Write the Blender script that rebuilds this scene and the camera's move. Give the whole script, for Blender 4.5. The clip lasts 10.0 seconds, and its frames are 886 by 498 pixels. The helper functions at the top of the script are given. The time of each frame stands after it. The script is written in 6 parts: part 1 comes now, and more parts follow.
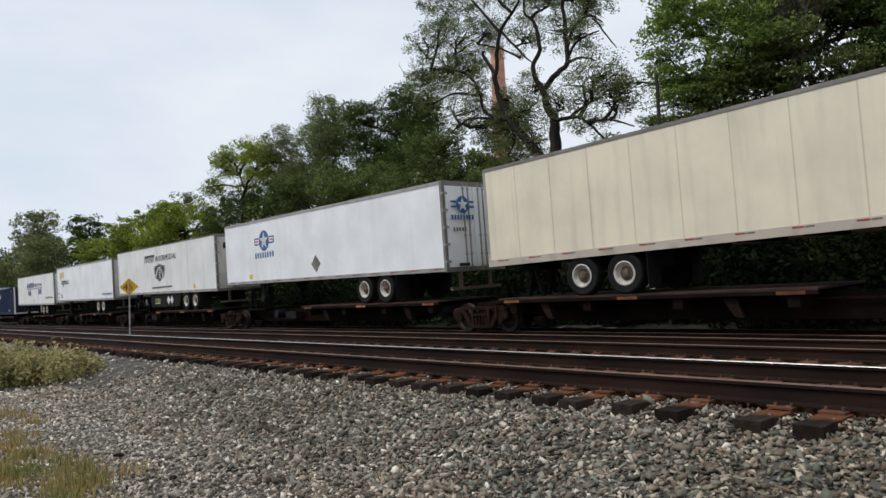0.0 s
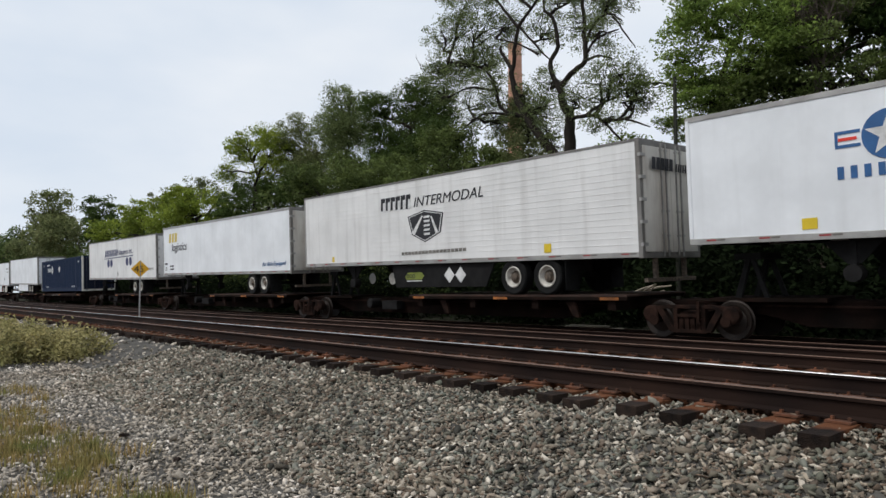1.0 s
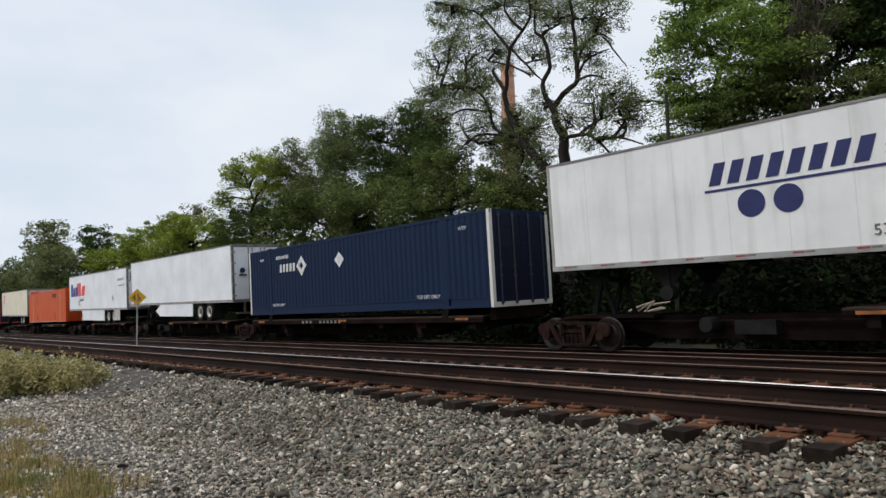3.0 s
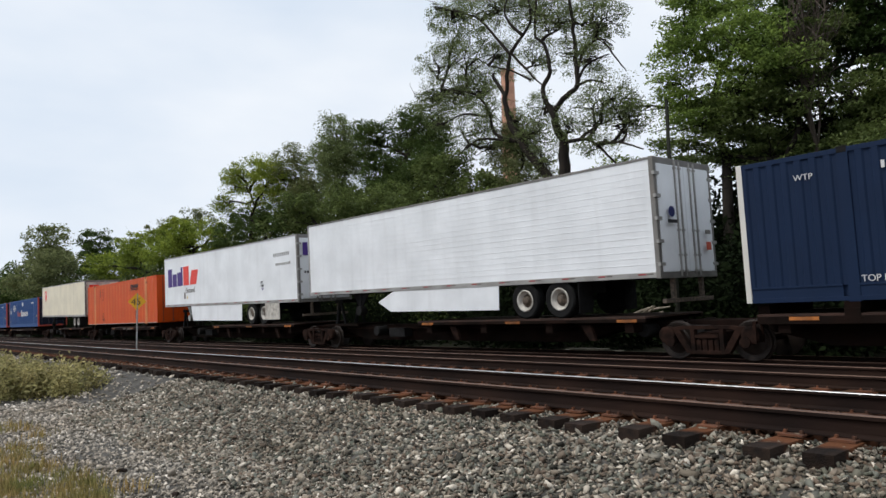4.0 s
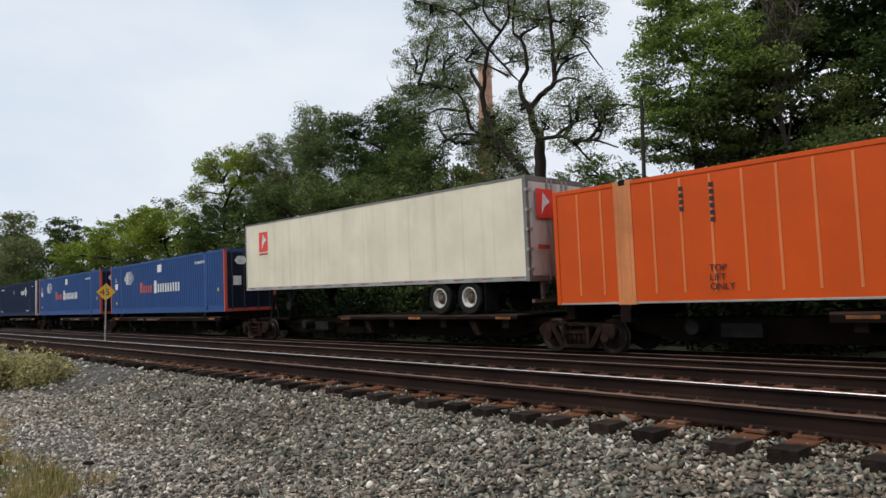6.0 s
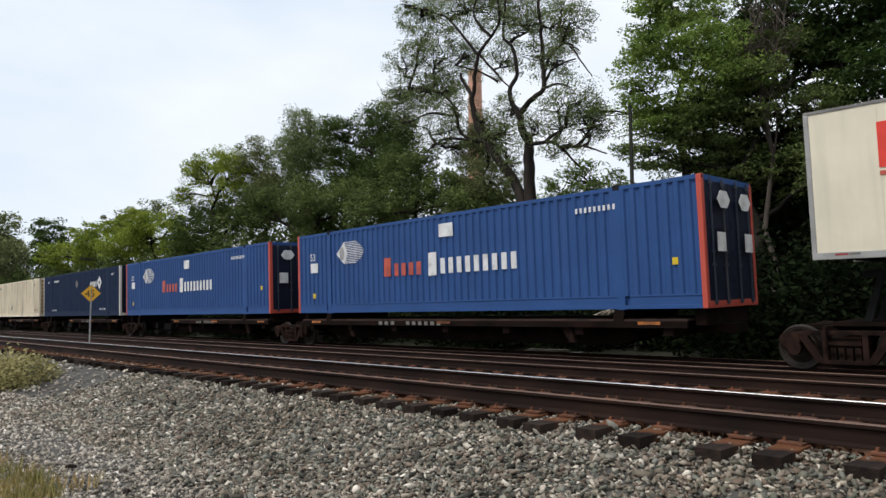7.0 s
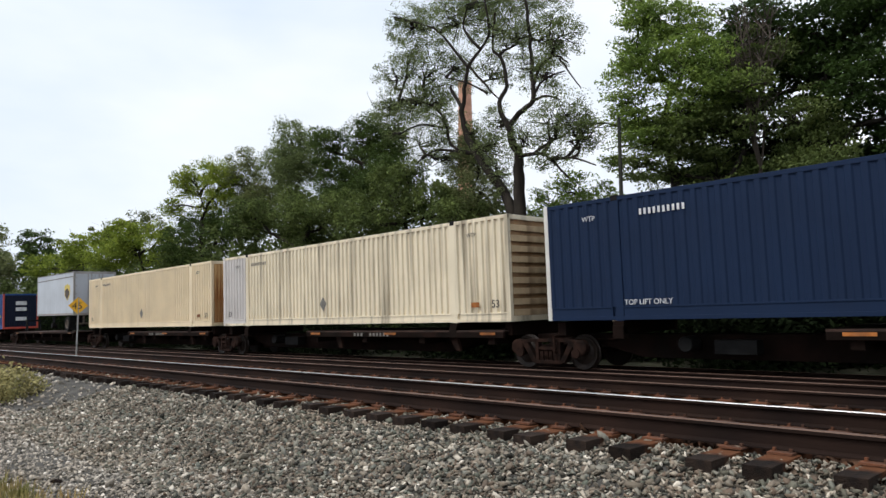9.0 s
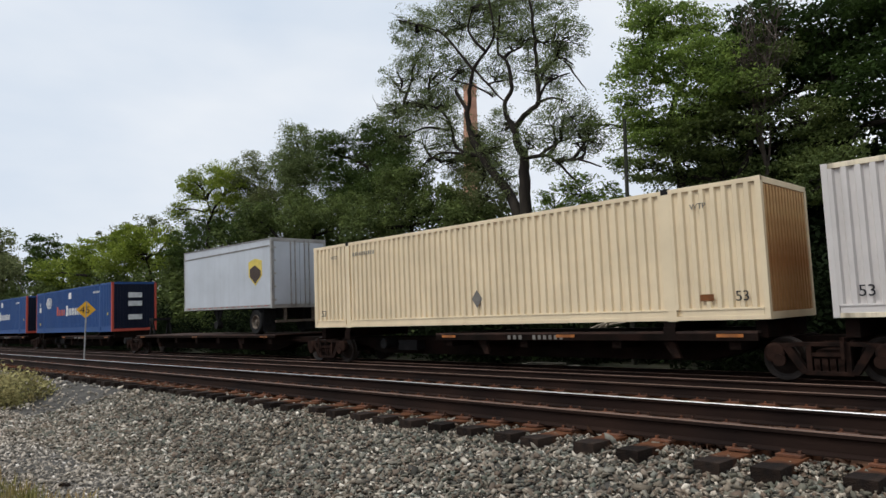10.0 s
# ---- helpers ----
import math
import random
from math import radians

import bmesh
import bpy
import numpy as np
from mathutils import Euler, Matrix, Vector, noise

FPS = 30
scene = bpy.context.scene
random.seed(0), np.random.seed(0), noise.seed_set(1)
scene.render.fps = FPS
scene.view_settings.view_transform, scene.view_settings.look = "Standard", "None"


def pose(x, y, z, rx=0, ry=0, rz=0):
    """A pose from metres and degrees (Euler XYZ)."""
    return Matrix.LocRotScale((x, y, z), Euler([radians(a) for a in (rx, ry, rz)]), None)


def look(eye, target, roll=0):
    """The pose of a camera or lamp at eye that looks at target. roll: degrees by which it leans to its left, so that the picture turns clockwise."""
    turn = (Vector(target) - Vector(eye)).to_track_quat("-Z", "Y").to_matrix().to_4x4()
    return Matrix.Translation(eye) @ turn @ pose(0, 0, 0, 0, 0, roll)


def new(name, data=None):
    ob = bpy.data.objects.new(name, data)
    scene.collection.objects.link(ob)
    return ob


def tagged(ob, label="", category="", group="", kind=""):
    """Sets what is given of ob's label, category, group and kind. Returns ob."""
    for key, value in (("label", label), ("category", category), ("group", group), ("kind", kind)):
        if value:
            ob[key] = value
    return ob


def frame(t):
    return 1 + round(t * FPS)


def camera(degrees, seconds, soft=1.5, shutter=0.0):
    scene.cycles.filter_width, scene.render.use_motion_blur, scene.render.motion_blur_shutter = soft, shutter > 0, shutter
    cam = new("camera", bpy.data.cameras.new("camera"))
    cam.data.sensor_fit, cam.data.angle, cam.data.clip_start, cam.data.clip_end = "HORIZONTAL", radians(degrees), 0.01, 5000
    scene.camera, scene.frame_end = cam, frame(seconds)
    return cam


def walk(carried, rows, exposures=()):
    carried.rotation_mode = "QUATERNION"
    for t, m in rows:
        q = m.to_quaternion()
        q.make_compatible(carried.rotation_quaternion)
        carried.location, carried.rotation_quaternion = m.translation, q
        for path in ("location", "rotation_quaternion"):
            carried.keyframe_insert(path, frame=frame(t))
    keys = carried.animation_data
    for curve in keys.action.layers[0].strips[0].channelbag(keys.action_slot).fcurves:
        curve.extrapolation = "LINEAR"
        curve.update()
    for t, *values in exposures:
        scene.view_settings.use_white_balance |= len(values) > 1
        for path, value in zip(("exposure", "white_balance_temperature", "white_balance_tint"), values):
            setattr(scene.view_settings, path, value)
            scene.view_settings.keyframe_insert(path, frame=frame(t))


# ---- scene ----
cam = camera(65.4, 10.0)

# fitted numbers: eye at the origin of x and y, rails run along x, the train goes towards +x
EYE = 1.6
RAIL_1, RAIL_2, RAIL_3 = 0.727, 0.624, 0.503      # rail heads above the gravel road
Y_1, Y_2, Y_3 = 6.91, 11.40, 15.57                # centre lines of the three tracks
walk(cam, [
    (0, pose(0, 0, 1.6, 93.92, 2.50, 48.90)),
    (0.5, pose(0, 0, 1.6, 93.57, 1.56, 49.09)),
    (1, pose(0, 0, 1.6, 93.42, 0.29, 49.59)),
    (1.5, pose(0, 0, 1.6, 93.96, 1.03, 49.38)),
    (2, pose(0, 0, 1.6, 94.35, 0.81, 49.12)),
    (2.5, pose(0, 0, 1.6, 94.91, 1.50, 49.39)),
    (4, pose(0, 0, 1.6, 95.57, 1.55, 49.47)),
    (4.5, pose(0, 0, 1.6, 95.53, 1.19, 49.06)),
    (5, pose(0, 0, 1.6, 95.94, 0.90, 48.80)),
    (5.5, pose(0, 0, 1.6, 95.74, 1.06, 48.60)),
    (6, pose(0, 0, 1.6, 95.08, 0.85, 47.31)),
    (7.5, pose(0, 0, 1.6, 95.63, 0.59, 46.04)),
    (8, pose(0, 0, 1.6, 95.60, 1.06, 45.88)),
    (8.5, pose(0, 0, 1.6, 95.97, 0.74, 45.80)),
    (9, pose(0, 0, 1.6, 96.34, 0.60, 45.51)),
    (9.5, pose(0, 0, 1.6, 96.43, 0.86, 45.66)),
    (10, pose(0, 0, 1.6, 96.56, 0.82, 46.03)),
], exposures=[(0, 0.16), (2.5, 0.14), (4, 0.26), (4.5, -0.05), (5, -0.02), (5.5, 0.14), (6, 0.18), (7.5, 0.46), (8.5, 0.52), (9, 0.42), (9.5, 0.22), (10, 0.16)])

# ---- world and sun: an overcast day ----
world = bpy.data.worlds.new("overcast_sky")
scene.world = world
world.use_nodes = True
wn, wl = world.node_tree.nodes, world.node_tree.links
wn.clear()
w_out = wn.new("ShaderNodeOutputWorld")
w_bg = wn.new("ShaderNodeBackground")
w_sky = wn.new("ShaderNodeTexSky")
w_sky.sky_type = "NISHITA"
w_sky.sun_disc = False
w_sky.sun_elevation, w_sky.sun_rotation = radians(52), radians(200)
w_co = wn.new("ShaderNodeTexCoord")
w_map = wn.new("ShaderNodeMapping")
w_map.inputs["Scale"].default_value = (1.0, 1.0, 2.6)
w_noise = wn.new("ShaderNodeTexNoise")
w_noise.inputs["Scale"].default_value = 1.7
w_noise.inputs["Detail"].default_value = 5
w_noise.inputs["Roughness"].default_value = 0.5
w_ramp = wn.new("ShaderNodeValToRGB")
w_ramp.color_ramp.elements[0].position = 0.30
w_ramp.color_ramp.elements[0].color = (0.58, 0.67, 0.79, 1)
w_ramp.color_ramp.elements[1].position = 0.72
w_ramp.color_ramp.elements[1].color = (0.85, 0.875, 0.91, 1)
w_scale = wn.new("ShaderNodeVectorMath")
w_scale.operation = "SCALE"
w_scale.inputs["Scale"].default_value = 0.05
w_mix = wn.new("ShaderNodeMix")
w_mix.data_type = "RGBA"
w_mix.inputs["Factor"].default_value = 0.93
wl.new(w_co.outputs["Generated"], w_map.inputs["Vector"])
wl.new(w_map.outputs["Vector"], w_noise.inputs["Vector"])
wl.new(w_noise.outputs["Fac"], w_ramp.inputs["Fac"])
wl.new(w_sky.outputs["Color"], w_scale.inputs[0])
wl.new(w_scale.outputs["Vector"], w_mix.inputs["A"])
wl.new(w_ramp.outputs["Color"], w_mix.inputs["B"])
wl.new(w_mix.outputs["Result"], w_bg.inputs["Color"])
w_bg.inputs["Strength"].default_value = 1.0
wl.new(w_bg.outputs["Background"], w_out.inputs["Surface"])

sun_data = bpy.data.lights.new("sun", "SUN")
sun_data.energy, sun_data.angle, sun_data.color = 1.8, radians(22), (1.0, 0.97, 0.93)
sun = new("sun", sun_data)
sun.matrix_world = look((-10, -22, 34), (0, 0, 0))


# ---- materials ----
def material(name, colour, rough=0.6, metal=0.0, vary=0.12, scale=3.0, second=None, fine=40.0, bump=0.05,
             stretch=(1, 1, 1), spread=0.0, island=0.0, through_light=0.0, dirt=None, dirt_scale=1.2, dirt_amount=0.5, dirt_stretch=(1, 1, 1), gloss=0.35, tones=None):
    """A worn surface: base colour varied at two scales, optional stains, relief, and a shift for each object or loose piece."""
    m = bpy.data.materials.new(name)
    m.use_nodes = True
    n, l = m.node_tree.nodes, m.node_tree.links
    n.clear()
    out = n.new("ShaderNodeOutputMaterial")
    b = n.new("ShaderNodeBsdfPrincipled")
    b.inputs["Roughness"].default_value, b.inputs["Metallic"].default_value = rough, metal
    b.inputs["Specular IOR Level"].default_value = gloss
    co = n.new("ShaderNodeTexCoord")
    mp = n.new("ShaderNodeMapping")
    mp.inputs["Scale"].default_value = stretch
    l.new(co.outputs["Object"], mp.inputs["Vector"])
    big, small = n.new("ShaderNodeTexNoise"), n.new("ShaderNodeTexNoise")
    big.inputs["Scale"].default_value, small.inputs["Scale"].default_value = scale, fine
    big.inputs["Detail"].default_value, small.inputs["Detail"].default_value = 4, 2
    for t in (big, small):
        l.new(mp.outputs["Vector"], t.inputs["Vector"])
    ramp = n.new("ShaderNodeMix")
    ramp.data_type = "RGBA"
    second = second or tuple(c * (1 - 2 * vary) for c in colour)
    ramp.inputs["A"].default_value, ramp.inputs["B"].default_value = (*second, 1), (*colour, 1)
    rng = n.new("ShaderNodeMapRange")
    rng.inputs["From Min"].default_value, rng.inputs["From Max"].default_value = 0.35, 0.65
    l.new(big.outputs["Fac"], rng.inputs["Value"])
    l.new(rng.outputs["Result"], ramp.inputs["Factor"])
    colour_out = ramp.outputs["Result"]
    if dirt:
        dm = n.new("ShaderNodeMapping")
        dm.inputs["Scale"].default_value = dirt_stretch
        l.new(co.outputs["Object"], dm.inputs["Vector"])
        dn = n.new("ShaderNodeTexNoise")
        dn.inputs["Scale"].default_value, dn.inputs["Detail"].default_value = dirt_scale, 6
        l.new(dm.outputs["Vector"], dn.inputs["Vector"])
        dr = n.new("ShaderNodeMapRange")
        dr.inputs["From Min"].default_value, dr.inputs["From Max"].default_value = 0.5, 0.78
        dr.inputs["To Max"].default_value = dirt_amount
        l.new(dn.outputs["Fac"], dr.inputs["Value"])
        dx = n.new("ShaderNodeMix")
        dx.data_type = "RGBA"
        dx.inputs["B"].default_value = (*dirt, 1)
        l.new(colour_out, dx.inputs["A"])
        l.new(dr.outputs["Result"], dx.inputs["Factor"])
        colour_out = dx.outputs["Result"]
    if tones:
        # each loose piece takes its own colour from a row of tones
        tr_ = n.new("ShaderNodeValToRGB")
        tr_.color_ramp.interpolation = "LINEAR"
        for i, (at, c) in enumerate(tones):
            e = tr_.color_ramp.elements[i] if i < 2 else tr_.color_ramp.elements.new(at)
            e.position, e.color = at, (*c, 1)
        l.new(n.new("ShaderNodeNewGeometry").outputs["Random Per Island"], tr_.inputs["Fac"])
        tm = n.new("ShaderNodeMix")
        tm.data_type, tm.blend_type = "RGBA", "MULTIPLY"
        tm.inputs["Factor"].default_value = 1.0
        l.new(colour_out, tm.inputs["A"])
        l.new(tr_.outputs["Color"], tm.inputs["B"])
        colour_out = tm.outputs["Result"]
    hsv = n.new("ShaderNodeHueSaturation")
    l.new(colour_out, hsv.inputs["Color"])
    val = n.new("ShaderNodeMath")
    val.operation = "MULTIPLY_ADD"
    val.inputs[1].default_value, val.inputs[2].default_value = vary * 0.8, 1 - vary * 0.4
    l.new(small.outputs["Fac"], val.inputs[0])
    last = val.outputs[0]
    if spread or island:
        src = n.new("ShaderNodeNewGeometry").outputs["Random Per Island"] if island else n.new("ShaderNodeObjectInfo").outputs["Random"]
        mul = n.new("ShaderNodeMath")
        mul.operation = "MULTIPLY_ADD"
        a = island or spread
        mul.inputs[1].default_value, mul.inputs[2].default_value = 2 * a, 1 - a
        l.new(src, mul.inputs[0])
        both = n.new("ShaderNodeMath")
        both.operation = "MULTIPLY"
        l.new(mul.outputs[0], both.inputs[0])
        l.new(last, both.inputs[1])
        last = both.outputs[0]
    l.new(last, hsv.inputs["Value"])
    l.new(hsv.outputs["Color"], b.inputs["Base Color"])
    if bump:
        bp = n.new("ShaderNodeBump")
        bp.inputs["Strength"].default_value, bp.inputs["Distance"].default_value = min(1, bump * 6), 0.02
        l.new(small.outputs["Fac"], bp.inputs["Height"])
        l.new(bp.outputs["Normal"], b.inputs["Normal"])
    surface = b.outputs["BSDF"]
    if through_light:
        tr = n.new("ShaderNodeBsdfTranslucent")
        l.new(hsv.outputs["Color"], tr.inputs["Color"])
        mx = n.new("ShaderNodeMixShader")
        mx.inputs["Fac"].default_value = through_light
        l.new(surface, mx.inputs[1])
        l.new(tr.outputs["BSDF"], mx.inputs[2])
        surface = mx.outputs["Shader"]
    l.new(surface, out.inputs["Surface"])
    return m


GRIME = (0.16, 0.13, 0.10)
M = dict(
    gravel_bed=material("gravel_bed", (0.085, 0.078, 0.068), 0.95, second=(0.04, 0.037, 0.032), scale=2.5, fine=34, vary=0.6, bump=0.16),
    stones=material("ballast_stone", (1.0, 0.955, 0.895), 0.92, second=(0.70, 0.655, 0.60), scale=0.9, fine=60, vary=0.2, gloss=0.25, dirt=(0.62, 0.50, 0.38), dirt_scale=0.55, dirt_amount=0.6,
                    tones=[(0.0, (0.036, 0.035, 0.031)), (1.0, (0.839, 0.803, 0.731)), (0.12, (0.090, 0.091, 0.080)), (0.28, (0.198, 0.151, 0.120)), (0.44, (0.134, 0.153, 0.130)), (0.60, (0.306, 0.258, 0.213)), (0.76, (0.192, 0.211, 0.192)), (0.90, (0.419, 0.377, 0.318)), (0.97, (0.599, 0.563, 0.503))]),
    road_stone=material("pale_road_stone", (1.0, 0.93, 0.85), 0.92, second=(0.80, 0.72, 0.63), scale=0.6, fine=60, vary=0.2, gloss=0.25, dirt=(0.70, 0.56, 0.40), dirt_scale=0.55, dirt_amount=0.5,
                        tones=[(0.0, (0.127, 0.125, 0.114)), (1.0, (0.850, 0.850, 0.850)), (0.3, (0.269, 0.263, 0.245)), (0.7, (0.424, 0.405, 0.373)), (0.92, (0.635, 0.597, 0.546))]),
    # oily ballast, coloured darker still for the shade under the train
    oily_shaded_ballast=material("oil_blackened_ballast", (0.030, 0.022, 0.017), 0.95, second=(0.014, 0.011, 0.009), scale=2, fine=25, vary=0.5, bump=0.16, gloss=0.08),
    rusty_stones=material("rust_stained_ballast", (0.088, 0.043, 0.024), 0.95, second=(0.030, 0.017, 0.011), scale=2, fine=25, vary=0.5, bump=0.16, island=0.45, gloss=0.1),
    tie=material("creosoted_wood", (0.030, 0.020, 0.015), 0.95, second=(0.013, 0.010, 0.009), scale=4, fine=30, vary=0.3, stretch=(3, 0.5, 3), spread=0.5, bump=0.12, dirt=(0.13, 0.055, 0.026), dirt_scale=1.7, dirt_amount=0.4, gloss=0.1),
    rail=material("weathered_rail_steel", (0.025, 0.013, 0.009), 0.85, 0.0, second=(0.010, 0.006, 0.005), scale=2, fine=30, vary=0.2, stretch=(0.3, 1, 1), bump=0.04, gloss=0.12),
    rail_top=material("polished_rail_steel", (0.62, 0.61, 0.60), 0.3, 1.0, vary=0.1, scale=3, fine=60, bump=0.0, stretch=(0.2, 4, 1)),
    rail_top_dull=material("dull_rail_head", (0.14, 0.08, 0.055), 0.55, 0.2, vary=0.15, scale=3, fine=40, bump=0.02, stretch=(0.2, 4, 1)),
    rust=material("rusted_steel", (0.18, 0.066, 0.030), 0.9, 0.1, second=(0.075, 0.034, 0.020), scale=6, fine=60, vary=0.25, spread=0.35, bump=0.08),
    # dirty brown steel, base colour cut further for the shade below the loads
    car_steel=material("dirty_brown_car_steel", (0.017, 0.009, 0.007), 0.95, 0.0, second=(0.007, 0.005, 0.004), scale=1.5, fine=20, vary=0.3, bump=0.06, dirt=(0.01, 0.009, 0.008), dirt_amount=0.8, gloss=0.05),
    deck=material("worn_deck_steel", (0.055, 0.028, 0.020), 0.85, 0.0, second=(0.022, 0.014, 0.011), scale=2.0, fine=25, vary=0.3, bump=0.06, gloss=0.25),
    truck=material("grimy_cast_steel", (0.030, 0.016, 0.012), 0.95, 0.0, second=(0.010, 0.007, 0.006), scale=4, fine=30, vary=0.3, bump=0.06, gloss=0.04),
    wheel_steel=material("train_wheel_steel", (0.026, 0.018, 0.014), 0.6, 0.3, vary=0.2, scale=6, fine=30),
    tyre=material("tyre_rubber", (0.014, 0.014, 0.014), 0.9, vary=0.2, scale=6, fine=40, bump=0.04, gloss=0.15),
    rim=material("white_painted_rim", (0.58, 0.55, 0.49), 0.5, vary=0.15, scale=6, fine=40, dirt=(0.12, 0.085, 0.06), dirt_scale=5, dirt_amount=0.6),
    hub=material("grimy_hub", (0.15, 0.115, 0.085), 0.7, 0.1, vary=0.3, scale=14, second=(0.05, 0.04, 0.033)),
    black=material("black_frame_paint", (0.014, 0.0135, 0.0135), 0.8, vary=0.25, scale=3, fine=20, gloss=0.15),
    alu=material("dull_aluminium", (0.40, 0.39, 0.37), 0.45, 0.4, vary=0.12, scale=2, fine=25, dirt=GRIME, dirt_amount=0.45, dirt_scale=2.5),
    alu_dark=material("weathered_aluminium_rail", (0.23, 0.22, 0.205), 0.55, 0.3, vary=0.15, scale=2, fine=25, dirt=GRIME, dirt_amount=0.5),
    red=material("red_reflector", (0.32, 0.045, 0.045), 0.5, vary=0.2, scale=6),
    orange_mark=material("orange_reflector", (0.36, 0.12, 0.025), 0.6, vary=0.2, scale=6, dirt=(0.04, 0.024, 0.016), dirt_amount=0.95, dirt_scale=2.5, spread=0.6),
    yellow=material("yellow_sticker", (0.72, 0.52, 0.03), 0.5, vary=0.1),
    olive=material("olive_green_label", (0.20, 0.24, 0.04), 0.5, vary=0.15),
    sign_yellow=material("sign_yellow", (0.80, 0.42, 0.02), 0.5, vary=0.06, scale=5),
    post=material("galvanised_post", (0.36, 0.36, 0.35), 0.5, 0.5, vary=0.12, scale=5),
    ink=material("black_lettering", (0.025, 0.025, 0.03), 0.6, vary=0.2),
    grey_ink=material("grey_lettering", (0.20, 0.185, 0.165), 0.6, vary=0.2),
    white_ink=material("white_lettering", (0.74, 0.74, 0.73), 0.6, vary=0.1, dirt=GRIME, dirt_amount=0.4, dirt_scale=5),
    navy_ink=material("navy_lettering", (0.022, 0.028, 0.115), 0.5, vary=0.1),
    blue_ink=material("blue_lettering", (0.035, 0.12, 0.30), 0.5, vary=0.1),
    purple_ink=material("purple_lettering", (0.055, 0.02, 0.19), 0.5, vary=0.06),
    vermilion=material("vermilion_lettering", (0.78, 0.055, 0.035), 0.5, vary=0.06),
    gold_ink=material("gold_lettering", (0.68, 0.52, 0.10), 0.5, vary=0.1),
    red_ink=material("faded_red_lettering", (0.52, 0.10, 0.06), 0.6, vary=0.15, dirt=(0.05, 0.09, 0.25), dirt_amount=0.3, dirt_scale=4),
    brown_shield=material("brown_shield", (0.045, 0.022, 0.012), 0.5, vary=0.1),
    bark=material("dark_bark", (0.034, 0.028, 0.022), 0.95, second=(0.016, 0.013, 0.011), scale=3, fine=22, vary=0.3, stretch=(1, 1, 0.3), bump=0.15, gloss=0.15),
    dead_bark=material("grey_dead_bark", (0.12, 0.098, 0.080), 0.95, second=(0.055, 0.045, 0.036), vary=0.3, scale=2, fine=25, stretch=(1, 1, 0.3), bump=0.1, gloss=0.1),
    dead=material("bleached_wood", (0.42, 0.36, 0.28), 0.9, vary=0.2, scale=4, fine=30, spread=0.3),
    pole=material("weathered_pole_wood", (0.045, 0.046, 0.036), 0.9, vary=0.2, scale=3, fine=30, stretch=(1, 1, 0.2), gloss=0.1),
    brick=material("orange_brick", (0.64, 0.34, 0.23), 0.9, vary=0.15, scale=0.4, fine=3),
    leaf_willow=material("willow_leaves", (0.190, 0.230, 0.092), 0.7, second=(0.100, 0.130, 0.052), scale=1.0, fine=4, vary=0.2, island=0.4, through_light=0.45, bump=0, gloss=0.15),
    # leaf green lowered so that the colour itself holds the canopy shade
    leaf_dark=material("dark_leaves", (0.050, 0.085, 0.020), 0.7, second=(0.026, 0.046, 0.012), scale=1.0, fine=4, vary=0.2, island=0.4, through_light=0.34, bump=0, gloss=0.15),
    leaf_bright=material("bright_leaves", (0.25, 0.30, 0.042), 0.7, second=(0.15, 0.20, 0.03), scale=1.0, fine=4, vary=0.2, island=0.4, through_light=0.46, bump=0, gloss=0.2),
    leaf_mid=material("mid_leaves", (0.205, 0.225, 0.095), 0.7, second=(0.105, 0.125, 0.050), scale=1.0, fine=4, vary=0.2, island=0.4, through_light=0.42, bump=0, gloss=0.2),
    leaf_hedge=material("hedge_leaves", (0.150, 0.19, 0.055), 0.7, second=(0.070, 0.098, 0.030), scale=1.0, fine=4, vary=0.2, island=0.4, through_light=0.35, bump=0, gloss=0.2),
    weed=material("weed_leaves", (0.42, 0.36, 0.17), 0.8, second=(0.22, 0.21, 0.085), scale=2, fine=8, vary=0.2, island=0.6, through_light=0.35, bump=0, gloss=0.15),
    dry_grass=material("dry_grass", (0.36, 0.25, 0.105), 0.9, second=(0.17, 0.185, 0.060), scale=2.2, fine=8, vary=0.2, island=0.45, through_light=0.35, bump=0, gloss=0.15),
    leaf_green=material("green_leaves", (0.24, 0.325, 0.070), 0.7, second=(0.10, 0.155, 0.035), scale=1.0, fine=4, vary=0.2, island=0.45, through_light=0.42, bump=0, gloss=0.2),
    # leaf green lowered to near black: the shade under the trees is in it
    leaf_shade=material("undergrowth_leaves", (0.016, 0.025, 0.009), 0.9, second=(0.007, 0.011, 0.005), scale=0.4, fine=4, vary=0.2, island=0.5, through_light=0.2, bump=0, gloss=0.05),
    leaf_round=material("round_tree_leaves", (0.088, 0.128, 0.032), 0.7, second=(0.042, 0.068, 0.018), scale=1.0, fine=4, vary=0.2, island=0.4, through_light=0.36, bump=0, gloss=0.15),
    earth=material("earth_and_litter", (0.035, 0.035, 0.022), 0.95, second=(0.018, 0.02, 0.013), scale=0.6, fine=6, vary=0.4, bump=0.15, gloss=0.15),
)


